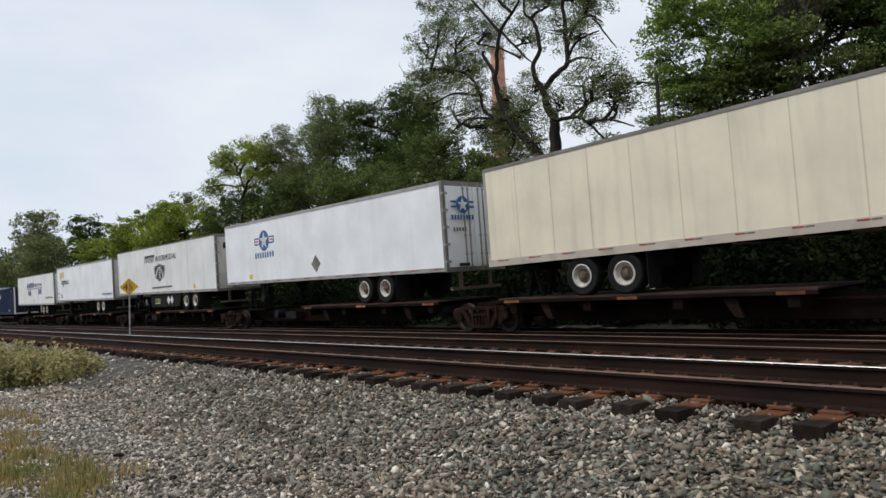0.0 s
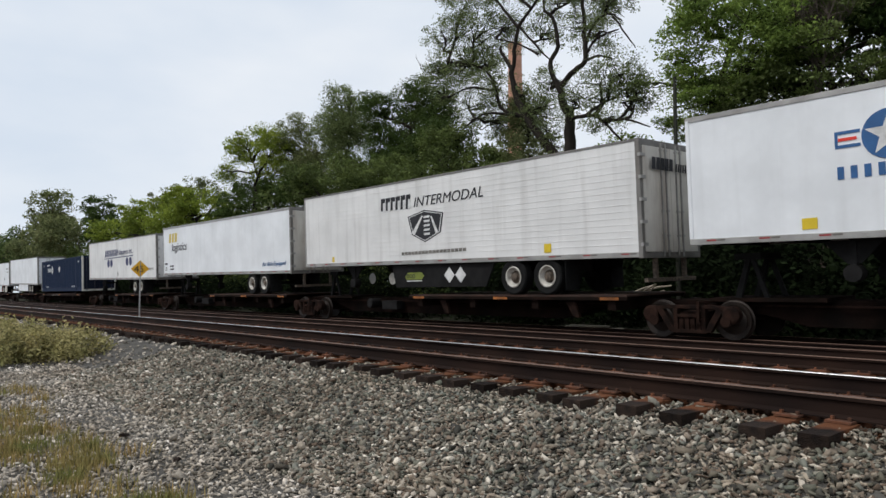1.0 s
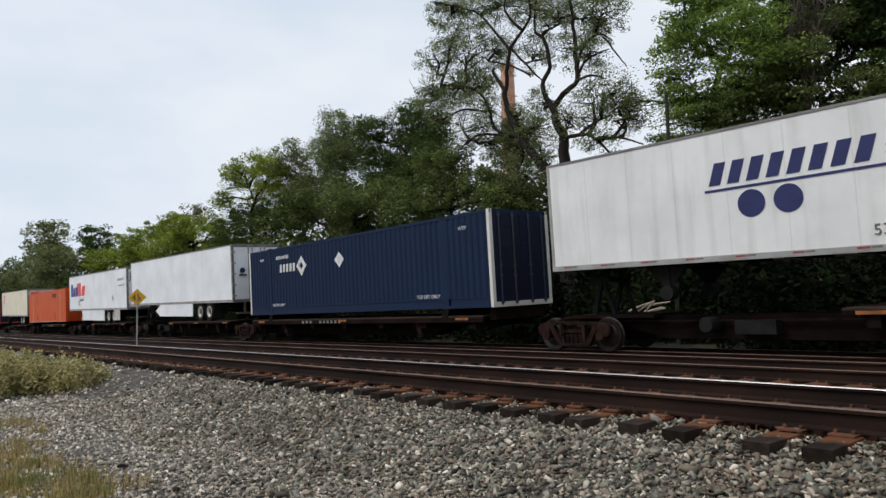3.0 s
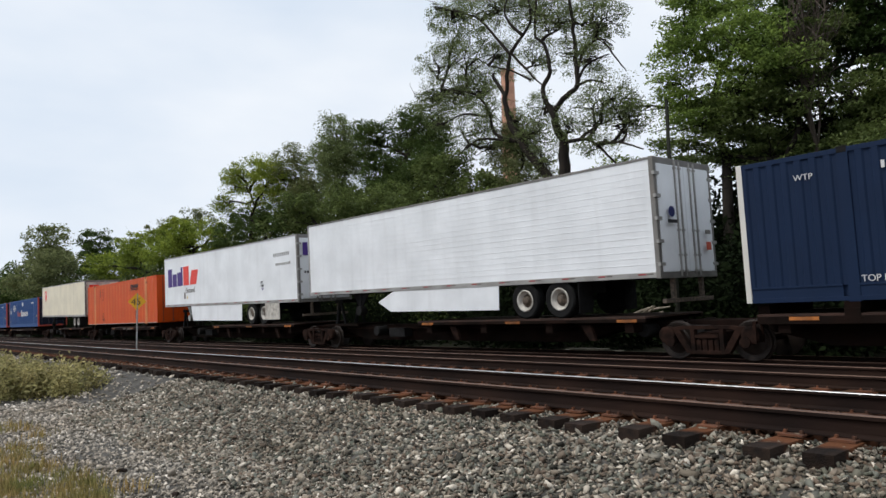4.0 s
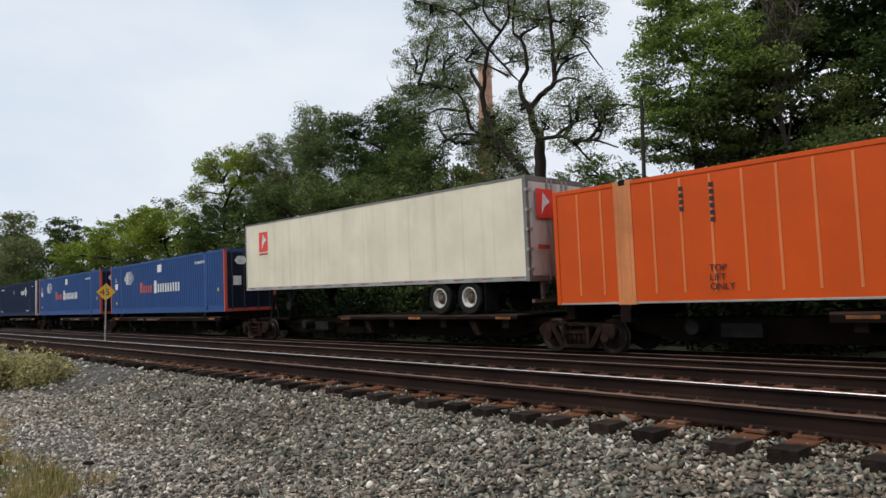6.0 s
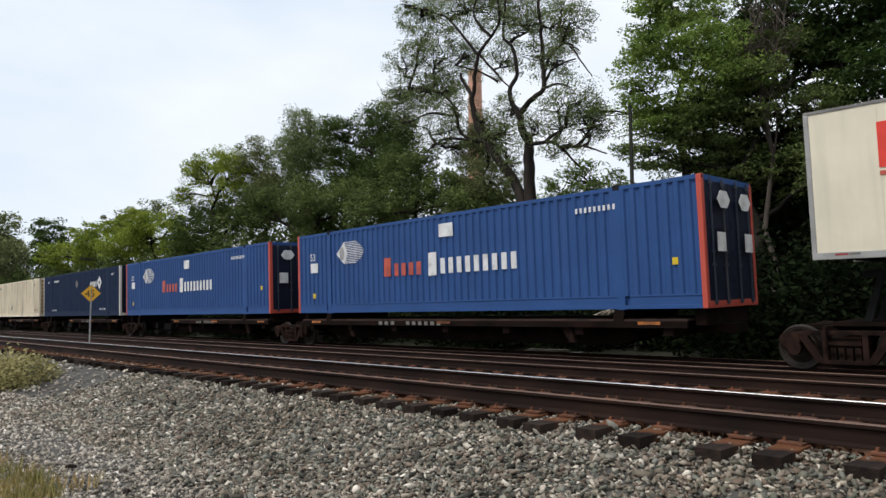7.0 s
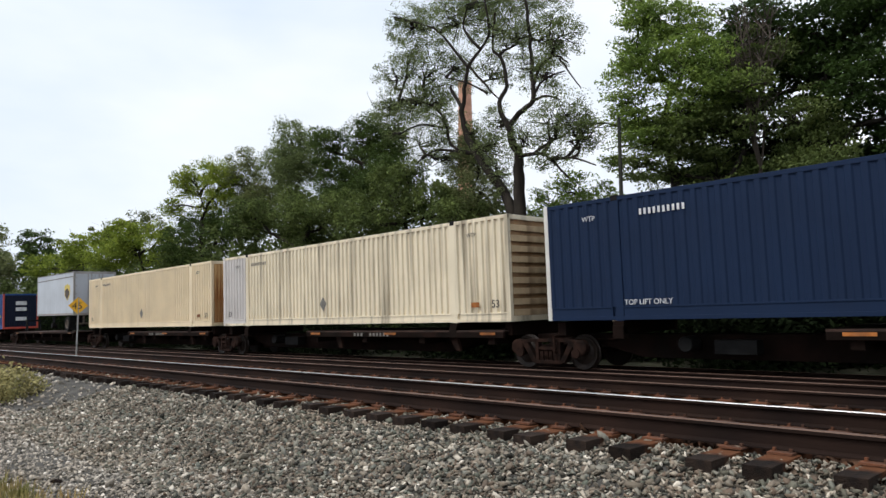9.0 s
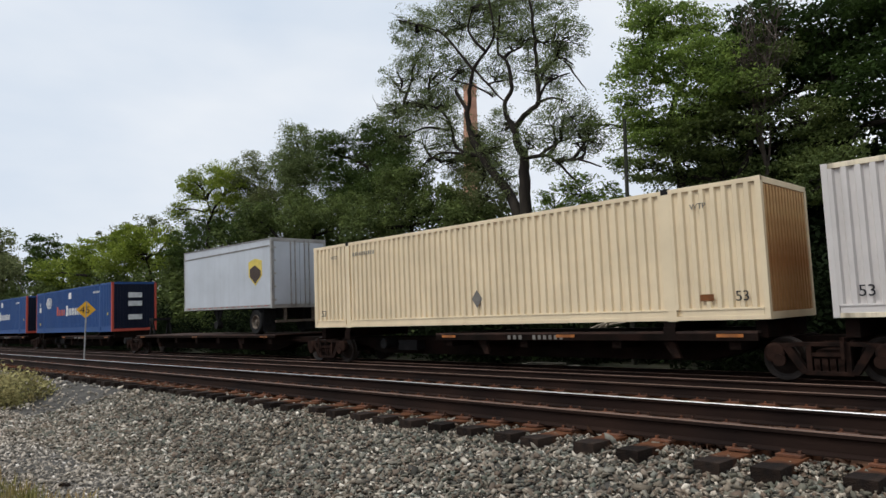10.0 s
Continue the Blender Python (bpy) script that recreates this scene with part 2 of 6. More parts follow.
def rust_stain(m, at, half, colour):
    """Rust that has washed off the rails, on both sides of each rail seat."""
    n, l = m.node_tree.nodes, m.node_tree.links
    b = next(k for k in n if k.type == "BSDF_PRINCIPLED")
    old = b.inputs["Base Color"].links[0].from_socket
    co, sep, tex = n.new("ShaderNodeTexCoord"), n.new("ShaderNodeSeparateXYZ"), n.new("ShaderNodeTexNoise")
    tex.inputs["Scale"].default_value = 9
    l.new(co.outputs["Object"], sep.inputs[0])
    l.new(co.outputs["Object"], tex.inputs["Vector"])
    prev = sep.outputs["Y"]
    for op, v in (("ABSOLUTE", 0), ("SUBTRACT", at), ("ABSOLUTE", 0)):
        k = n.new("ShaderNodeMath")
        k.operation = op
        k.inputs[1].default_value = v
        l.new(prev, k.inputs[0])
        prev = k.outputs[0]
    add = n.new("ShaderNodeMath")
    add.operation = "MULTIPLY_ADD"
    add.inputs[1].default_value = 0.22
    l.new(tex.outputs["Fac"], add.inputs[0])
    l.new(prev, add.inputs[2])
    rng = n.new("ShaderNodeMapRange")
    rng.inputs["From Min"].default_value, rng.inputs["From Max"].default_value = half + 0.02, half + 0.16
    rng.inputs["To Min"].default_value, rng.inputs["To Max"].default_value = 0.75, 0.0
    l.new(add.outputs[0], rng.inputs["Value"])
    mx = n.new("ShaderNodeMix")
    mx.data_type = "RGBA"
    mx.inputs["B"].default_value = (*colour, 1)
    l.new(old, mx.inputs["A"])
    l.new(rng.outputs["Result"], mx.inputs["Factor"])
    l.new(mx.outputs["Result"], b.inputs["Base Color"])


rust_stain(M["tie"], 0.7525, 0.34, (0.15, 0.058, 0.026))


def paint(name, colour, dirt=GRIME, amount=0.35, vary=0.06, rough=0.5, streak=True):
    """Trailer or container paint, with streaks of grime that run down."""
    return material(name, colour, rough, vary=vary, gloss=0.22, scale=0.8, fine=6, bump=0.01, dirt=dirt, dirt_amount=amount,
                    dirt_scale=1.6, dirt_stretch=(1.6, 1.0, 0.14) if streak else (1, 1, 1))


# ---- small builders ----
def box(bm, x0, x1, y0, y1, z0, z1, tilt=None):
    """A box in bm; tilt is a function of x that is added to z."""
    f = tilt or (lambda x: 0.0)
    v = [bm.verts.new((x, y, z + f(x))) for x in (x0, x1) for y in (y0, y1) for z in (z0, z1)]
    for a in ((0, 1, 3, 2), (4, 6, 7, 5), (0, 4, 5, 1), (2, 3, 7, 6), (0, 2, 6, 4), (1, 5, 7, 3)):
        bm.faces.new([v[i] for i in a])


def prism(bm, outline, y0, y1, tilt=None):
    """An outline in x and z, drawn out from y0 to y1."""
    f = tilt or (lambda x: 0.0)
    a = [bm.verts.new((x, y0, z + f(x))) for x, z in outline]
    b = [bm.verts.new((x, y1, z + f(x))) for x, z in outline]
    n = len(a)
    bm.faces.new(a)
    bm.faces.new(b[::-1])
    for i in range(n):
        bm.faces.new((a[i], b[i], b[(i + 1) % n], a[(i + 1) % n]))


def lathe(bm, profile, cx, cz, n=24):
    """A ring of (radius, y) turned about the y axis through cx, cz."""
    rows = [[bm.verts.new((cx + r * math.cos(2 * math.pi * i / n), y, cz + r * math.sin(2 * math.pi * i / n))) for i in range(n)] for r, y in profile]
    for a, b in zip(rows, rows[1:]):
        for i in range(n):
            j = (i + 1) % n
            bm.faces.new((a[i], a[j], b[j], b[i]))
    bm.faces.new(rows[0])
    bm.faces.new(rows[-1][::-1])


def part(name, bm, mat, parent=None, label="", bevel=0.0, smooth=False):
    bmesh.ops.recalc_face_normals(bm, faces=bm.faces)
    if bevel:
        bmesh.ops.bevel(bm, geom=list(bm.edges), offset=bevel, segments=2, affect="EDGES", profile=0.6)
    me = bpy.data.meshes.new(name)
    bm.to_mesh(me)
    bm.free()
    me.materials.append(mat)
    if smooth:
        me.polygons.foreach_set("use_smooth", [True] * len(me.polygons))
    ob = new(name, me)
    ob.parent = parent
    if label:
        tagged(ob, label)
    return ob


def boxpart(name, dims, mat, parent=None, label="", bevel=0.0, tilt=None):
    bm = bmesh.new()
    box(bm, *dims, tilt=tilt)
    return part(name, bm, mat, parent, label, bevel)


def again(ob, parent, x=0, y=0, z=0, ry=0):
    """Another piece on the same mesh."""
    o = new(ob.name.split(".")[0], ob.data)
    o.parent = parent
    o.matrix_basis = pose(x, y, z, 0, ry, 0)
    return o


def sheet(name, verts, faces, mat, smooth=False):
    """A mesh object from arrays, for things of many pieces."""
    me = bpy.data.meshes.new(name)
    verts, faces = np.asarray(verts, np.float32), np.asarray(faces, np.int32)
    me.vertices.add(len(verts))
    me.vertices.foreach_set("co", verts.ravel())
    k = faces.shape[1]
    me.loops.add(faces.size)
    me.loops.foreach_set("vertex_index", faces.ravel())
    me.polygons.add(len(faces))
    me.polygons.foreach_set("loop_start", np.arange(0, faces.size, k, dtype=np.int32))
    me.update(calc_edges=True)
    me.materials.append(mat)
    if smooth:
        me.polygons.foreach_set("use_smooth", np.ones(len(faces), bool))
    me.validate()
    return new(name, me)


def letters(name, text, size, mat, parent, x, y, z, slant=0.0):
    """Writing that faces the camera side (-y), its lower left corner at x, z."""
    cu = bpy.data.curves.new(name, "FONT")
    cu.body, cu.size, cu.extrude, cu.shear = text, size, 0.003, slant
    tmp = new(name, cu)
    me = bpy.data.meshes.new_from_object(tmp.evaluated_get(bpy.context.evaluated_depsgraph_get()))
    bpy.data.objects.remove(tmp)
    bpy.data.curves.remove(cu)
    me.materials.clear()
    me.materials.append(mat)
    ob = new(name, me)
    ob.parent = parent
    ob.matrix_basis = pose(x, y, z, 90, 0, 0)
    return ob


def lettering(name, text, x0, x1, z0, z1, mat, parent, y=-1.297, slant=0.0):
    """Writing drawn to fill a stretch of the side, from x0 to x1 and z0 to z1."""
    ob = letters(name, text, 0.3, mat, parent, x0, y, z0, slant)
    co = np.empty(len(ob.data.vertices) * 3, np.float32)
    ob.data.vertices.foreach_get("co", co)
    co = co.reshape(-1, 3)
    lo, hi = co[:, :2].min(0), co[:, :2].max(0)
    co[:, :2] = (co[:, :2] - lo) / (hi - lo) * np.array([x1 - x0, z1 - z0])
    ob.data.vertices.foreach_set("co", co.ravel())
    ob.data.update()
    return ob


# ---- ground ----
GROUND_Y = [-400, 1.0, 3.2, 4.2, 5.0, 5.45, 5.9, 8.2, 9.4, 12.9, 14.0, 17.3, 18.6, 21, 40, 3000]
GROUND_Z = [0, 0.0, 0.0, 0.12, 0.325, 0.405, 0.435, 0.44, 0.37, 0.37, 0.25, 0.25, 0.05, 0.3, 1.0, 1.0]


def ground_height(y):
    return float(np.interp(y, GROUND_Y, GROUND_Z))


def build_ground():
    xs = np.concatenate([[-3000, -800, -400], np.arange(-200, -30, 4.0), np.arange(-30, 8, 0.4), [12, 30, 80, 300, 3000]])
    ys = np.concatenate([[-3000, -300, -60, -15, -6], np.arange(-2, 6.2, 0.2), np.arange(6.4, 20, 0.5), [21, 23, 26, 30, 40, 80, 300, 3000]])
    def wobble(x, y):
        w = 0.03 * noise.noise((x * 0.5, y * 0.5, 0)) if -40 < x < 10 and -3 < y < 5.0 else 0
        return w * (1 if y < 4.4 else max(0, (5.0 - y) / 0.6))
    verts = [(x, y, ground_height(y) + wobble(x, y)) for y in ys for x in xs]
    nx = len(xs)
    faces = [(j * nx + i, j * nx + i + 1, (j + 1) * nx + i + 1, (j + 1) * nx + i) for j in range(len(ys) - 1) for i in range(nx - 1)]
    g = sheet("ground", verts, faces, M["gravel_bed"], True)
    g.data.materials.append(M["rusty_stones"])
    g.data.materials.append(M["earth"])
    g.data.materials.append(M["oily_shaded_ballast"])
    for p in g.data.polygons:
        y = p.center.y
        # index 3 is the band below the train, with its shade in the colour
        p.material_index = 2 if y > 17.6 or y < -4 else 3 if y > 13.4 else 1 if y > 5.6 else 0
    tagged(g, "grey crushed stone road beside dark railway ballast", "ground", kind="structure")


build_ground()


# ---- tracks ----
def rail_mesh(name, length_from, length_to, top_mat):
    prof = [(-0.075, 0), (0.075, 0), (0.075, 0.012), (0.012, 0.032), (0.009, 0.135), (0.036, 0.150), (0.036, 0.178), (0.030, 0.185), (-0.030, 0.185), (-0.036, 0.178), (-0.036, 0.150), (-0.009, 0.135), (-0.012, 0.032), (-0.075, 0.012)]
    n = len(prof)
    verts = [(x, y, z - 0.185) for x in (length_from, length_to) for y, z in prof]
    me = bpy.data.meshes.new(name)
    faces = [(i, (i + 1) % n, n + (i + 1) % n, n + i) for i in range(n)] + [tuple(range(n))[::-1], tuple(range(n, 2 * n))]
    me.from_pydata(verts, [], faces)
    me.materials.append(M["rail"])
    me.materials.append(top_mat)
    for i in (6, 7, 8):
        me.polygons[i].material_index = 1
    me.update()
    return me


def build_track(name, yc, zr, spacing, near_from, near_to, tops, label, half=1.315, shifts=()):
    track = tagged(new(name), label, "railway track", kind="structure")
    track.matrix_basis = pose(0, yc, zr)
    for side, top in zip((-0.7525, 0.7525), tops):
        r = new("rail", rail_mesh("rail", -320, 60, M[top]))
        r.parent = track
        r.matrix_basis = pose(0, side, 0)
    rnd = random.Random(int(yc * 10))
    bm = bmesh.new()
    box(bm, -0.112, 0.112, -half, half, -0.37, -0.200)
    tie = part("tie", bm, M["tie"], track, bevel=0.008)
    bm = bmesh.new()
    box(bm, -0.10, 0.10, -0.18, 0.18, -0.2, -0.183)
    for sx in (-0.065, 0.065):
        for sy in (-0.10, 0.10):
            box(bm, sx - 0.012, sx + 0.012, sy - 0.016, sy + 0.016, -0.19, -0.155)
    plate = part("tie_plate", bm, M["rust"], track)
    xs = np.arange(near_to, near_from, -spacing)
    first = True
    for i, x in enumerate(xs):
        dx, dy, turn = rnd.uniform(-0.05, 0.05), rnd.uniform(-0.05, 0.05) - (half - 1.315), rnd.uniform(-1.5, 1.5)
        if i < len(shifts):
            dx = shifts[i]
        t = tie if first else new("tie", tie.data)
        t.parent = track
        t.matrix_basis = pose(x + dx, dy, rnd.uniform(-0.012, 0.0), 0, 0, turn)
        for side in (-0.7525, 0.7525):
            p = plate if first and side < 0 else new("tie_plate", plate.data)
            p.parent = track
            p.matrix_basis = pose(x + dx, side, 0)
        first = False
    bm = bmesh.new()
    for x in np.concatenate([np.arange(-320, near_from - spacing / 2, spacing), np.arange(near_to + spacing, 60, spacing)]):
        box(bm, x - 0.115, x + 0.115, -1.30, 1.30, -0.37, -0.2)
    far = part("far_ties", bm, M["tie"], track)
    tagged(far, kind="stuff")


build_track("railway_track", Y_1, RAIL_1, 0.5215, -62, 1.45, ("rail_top_dull", "rail_top"), "rusty steel rails on dark creosoted wooden ties", 1.375,
            (0, 0, 0, 0, 0, 0.05, 0.15, 0, 0.12, -0.09, -0.09, -0.12, -0.06, -0.06, -0.05, 0.03, 0.03, 0.03, 0.07, 0.09, -0.04))
build_track("railway_track", Y_2, RAIL_2, 0.53, -40, -3, ("rail_top_dull", "rail_top_dull"), "brown unpolished steel rails on wooden ties")
build_track("railway_track", Y_3, RAIL_3, 0.53, -40, 0, ("rail_top_dull", "rail_top_dull"), "dark steel rails that carry the freight train")


# ---- the train ----
SPEED, SLOW = 24.231, -0.0521
MOVERS = []


PACE = [(0, -0.25), (0.5, -0.35), (1, -0.45), (2, -0.40), (2.5, -0.38), (3.25, -0.55), (4, -0.80), (4.5, -0.10), (5.5, 0.06), (6, 0.14), (7.5, -0.05), (8, 0.07), (8.5, 0.33), (9, 0.68), (10, 1.15)]


def run(t):
    """How far the train has gone: steady, with slight surges."""
    return SPEED * t + SLOW * t * t + float(np.interp(t, [a for a, _ in PACE], [b for _, b in PACE]))


def mover(name, x_left, label, category, group=""):
    """A thing that rides on the train; its origin is at its left end on the rail head line."""
    ob = tagged(new(name), label, category, group)
    MOVERS.append((ob, x_left))
    return ob


def bogie(car, x):
    """A two-axle truck with cast side frames."""
    tk = boxpart("truck", (x - 0.25, x + 0.25, -1.05, 1.05, 0.38, 0.62), M["truck"], car, "grimy two-axle truck", 0.02)
    for y0, y1 in ((-1.14, -0.99), (0.99, 1.14)):
        bm = bmesh.new()
        # side frame: slim upper chord, two slanted legs, lower chord, spring nest, rounded journal lobes
        prism(bm, [(x + a, b) for a, b in [(-1.05, 0.66), (-0.90, 0.74), (-0.55, 0.77), (0.55, 0.77), (0.90, 0.74), (1.05, 0.66), (0.80, 0.64), (0.55, 0.69), (-0.55, 0.69), (-0.80, 0.64)]], y0, y1)
        for s in (-1, 1):
            leg = [(s * 0.84, 0.69), (s * 0.66, 0.69), (s * 0.34, 0.16), (s * 0.50, 0.16)]
            prism(bm, [(x + a, b) for a, b in (leg if s > 0 else leg[::-1])], y0, y1)
            lathe(bm, [(0.15, y0 - 0.03), (0.20, y0 - 0.01), (0.20, y1 + 0.01), (0.15, y1 + 0.03)], x + s * 0.98, 0.56, 14)
            box(bm, x + s * 0.98 - 0.16, x + s * 0.98 + 0.16, y0, y1, 0.42, 0.56)
            box(bm, x + s * 0.34 - 0.05, x + s * 0.34 + 0.05, y0, y1, 0.2, 0.70)
        box(bm, x - 0.42, x + 0.42, y0, y1, 0.14, 0.22)
        part("side_frame", bm, M["truck"], tk, bevel=0.012)
        bm = bmesh.new()
        box(bm, x - 0.28, x + 0.28, y0 - 0.01, y1 + 0.01, 0.50, 0.57)
        for i in range(4):
            lathe(bm, [(0.055, y0 + 0.02), (0.055, y1 - 0.02)], x - 0.21 + i * 0.14, 0.30, 10)
            box(bm, x - 0.26 + i * 0.14, x - 0.16 + i * 0.14, y0 + 0.02, y1 - 0.02, 0.22, 0.46)
        part("spring_nest", bm, M["truck"], tk)
    for s in (-0.88, 0.88):
        for y in (-0.80, 0.80):
            bm = bmesh.new()
            k = 1 if y > 0 else -1
            lathe(bm, [(0.10, y + k * 0.10), (0.18, y + k * 0.08), (0.30, y + k * 0.02), (0.36, y + k * 0.05), (0.42, y + k * 0.06), (0.425, y - k * 0.03), (0.455, y - k * 0.05), (0.455, y - k * 0.08), (0.10, y - k * 0.08)], x + s, 0.42, 28)
            part("wheel", bm, M["wheel_steel"], tk, smooth=False)
        bm = bmesh.new()
        lathe(bm, [(0.12, -1.20), (0.12, -1.13), (0.07, -1.13), (0.07, 1.13), (0.12, 1.13), (0.12, 1.20)], x + s, 0.42, 12)
        part("axle", bm, M["truck"], tk)


def spine_car(x_left, pitch, plat, kind, truck_at=0.4):
    """One platform of an articulated spine car: centre beam, wheel deck, cross arms, hitch, truck."""
    car = mover("spine_car", x_left, "dirty brown articulated spine car with steel wheel deck", "freight car", "spine cars of the train")
    bm = bmesh.new()
    a, b = truck_at - 0.9, pitch + truck_at - 1.2
    prism(bm, [(a, 0.86), (a, 0.66), (a + 1.9, 0.62), (a + 3.2, 0.30), (b - 3.0, 0.30), (b - 1.8, 0.62), (b, 0.66), (b, 0.86)], -0.36, 0.36)
    part("centre_beam", bm, M["car_steel"], car, bevel=0.02)
    x0, x1 = plat
    dk = boxpart("wheel_deck", (x0, x1, -1.32, 1.32, 0.955, 1.0), M["deck"], car, "rust-brown steel wheel deck")
    for y0, y1 in ((-1.335, -1.24), (1.24, 1.335)):
        boxpart("side_sill", (x0, x1, y0, y1, 0.87 if kind == "trailer" else 0.80, 0.957), M["car_steel"], dk, bevel=0.008)
    mark = None
    for i, fx in enumerate((0.06, 0.5, 0.94)):
        xm = x0 + (x1 - x0) * fx
        if mark is None:
            mark = boxpart("reflector", (-0.28, 0.28, -1.341, -1.334, 0.875, 0.945), M["orange_mark"], dk, "faded orange reflector")
            mark.matrix_basis = pose(xm, 0, 0)
        else:
            again(mark, dk, xm)
    bm = bmesh.new()
    prism(bm, [(-0.12, 0.96), (-0.12, 0.62), (0.12, 0.62), (0.12, 0.96)], -1.26, 1.26)
    arm = part("cross_arm", bm, M["car_steel"], car)
    arm.matrix_basis = pose(x0 + 0.5, 0, 0)
    n = max(2, int((x1 - x0) / 2.4))
    for i in range(1, n + 1):
        again(arm, car, x0 + 0.5 + (x1 - x0 - 1.0) * i / n)
    for i in range(2):
        xx = x0 + (0.18 + 0.6 * i) * (x1 - x0)
        bm = bmesh.new()
        prism(bm, [(xx - 0.1, 0.82), (xx + 0.16, 0.42), (xx + 0.34, 0.42), (xx + 0.2, 0.82)], -1.22, -1.12)
        part("brace", bm, M["truck"], car)
    if kind == "box":
        for a, b, n in ((0.30, 0.36, 3), (0.39, 0.50, 6)):
            marks(dk, "number_bar", word(x0 + (x1 - x0) * a, x0 + (x1 - x0) * b, 0.825, 0.935, n, 0, (), 0.45), M["grey_ink"], -1.337)
    if kind == "trailer":
        bm = bmesh.new()
        for y in (-0.45, 0.45):
            prism(bm, [(0.55, 0.86), (0.70, 0.86), (0.98, 1.80), (0.86, 1.80)], y - 0.05, y + 0.05)
            prism(bm, [(1.25, 0.86), (1.36, 0.86), (1.04, 1.80), (0.94, 1.80)], y - 0.04, y + 0.04)
        box(bm, 0.6, 1.2, -0.5, 0.5, 1.76, 1.9)
        part("hitch", bm, M["black"], car, "black trailer hitch stand", 0.01)
        bm = bmesh.new()
        box(bm, 0.1, 2.6, -0.75, 0.75, 0.84, 0.92)
        part("end_platform", bm, M["car_steel"], car)
    else:
        for xx in (2.0, 13.9):
            bm = bmesh.new()
            box(bm, xx - 0.14, xx + 0.14, -1.30, 1.30, 0.90, 1.225)
            box(bm, xx - 0.14, xx + 0.14, -1.34, -1.14, 0.80, 1.10)
            part("container_pedestal", bm, M["car_steel"], car, bevel=0.01)
        for xx in (0.25, 15.8):
            boxpart("end_bolster", (xx - 0.12, xx + 0.12, -1.1, 1.1, 0.86, 1.2), M["car_steel"], car)
    # brake gear and pipes along the beam
    bm = bmesh.new()
    box(bm, x0 - 2.4, x0 - 1.5, -0.75, -0.40, 0.45, 0.75)
    lathe(bm, [(0.16, -0.9), (0.18, -0.86), (0.18, -0.45), (0.16, -0.41)], x0 - 3.0, 0.66, 14)
    part("brake_gear", bm, M["black"], car)
    bm = bmesh.new()
    box(bm, a + 1.0, b - 1.0, -0.50, -0.46, 0.72, 0.76)
    part("brake_pipe", bm, M["truck"], car)
    bm = bmesh.new()
    box(bm, 0.05, 0.12, -1.25, -0.36, 0.80, 0.86)
    for y in (-1.25, -0.9):
        box(bm, 0.05, 0.11, y, y + 0.04, 0.40, 0.86)
    box(bm, 0.05, 0.11, -1.25, -0.86, 0.42, 0.46)
    part("end_ladder", bm, M["truck"], car)
    bogie(car, truck_at)
    return car


def road_wheel(tr, x, y, k, rim="rim"):
    """A dual truck wheel; k is the side it faces."""
    bm = bmesh.new()
    lathe(bm, [(0.28, y + k * 0.0), (0.30, y + k * 0.125), (0.46, y + k * 0.15), (0.50, y + k * 0.11), (0.505, y - k * 0.13), (0.47, y - k * 0.16), (0.30, y - k * 0.14)], x, 1.505, 32)
    w = part("tyre", bm, M["tyre"], tr, smooth=False)
    bm = bmesh.new()
    n = 28
    prof = [(0.305, 0.135), (0.29, 0.15), (0.262, 0.145), (0.245, 0.07), (0.20, 0.03), (0.13, 0.035)]
    rows = [[bm.verts.new((x + r * math.cos(2 * math.pi * i / n), y + k * d, 1.505 + r * math.sin(2 * math.pi * i / n))) for i in range(n)] for r, d in prof]
    for p, q in zip(rows, rows[1:]):
        for i in range(n):
            bm.faces.new((p[i], p[(i + 1) % n], q[(i + 1) % n], q[i]))
    part("rim", bm, M[rim], w, "dirty white rim" if rim == "rim" else "dark grimy rim", smooth=True)
    bm = bmesh.new()
    lathe(bm, [(0.185, y + k * 0.03), (0.175, y + k * 0.045), (0.115, y + k * 0.05), (0.105, y + k * 0.11), (0.05, y + k * 0.13)], x, 1.505, 20)
    for i in range(10):
        a = 2 * math.pi * i / 10
        bx, bz = x + 0.145 * math.cos(a), 1.505 + 0.145 * math.sin(a)
        box(bm, bx - 0.012, bx + 0.012, *sorted((y + k * 0.04, y + k * 0.075)), bz - 0.012, bz + 0.012)
    part("hub", bm, M["hub"], w)


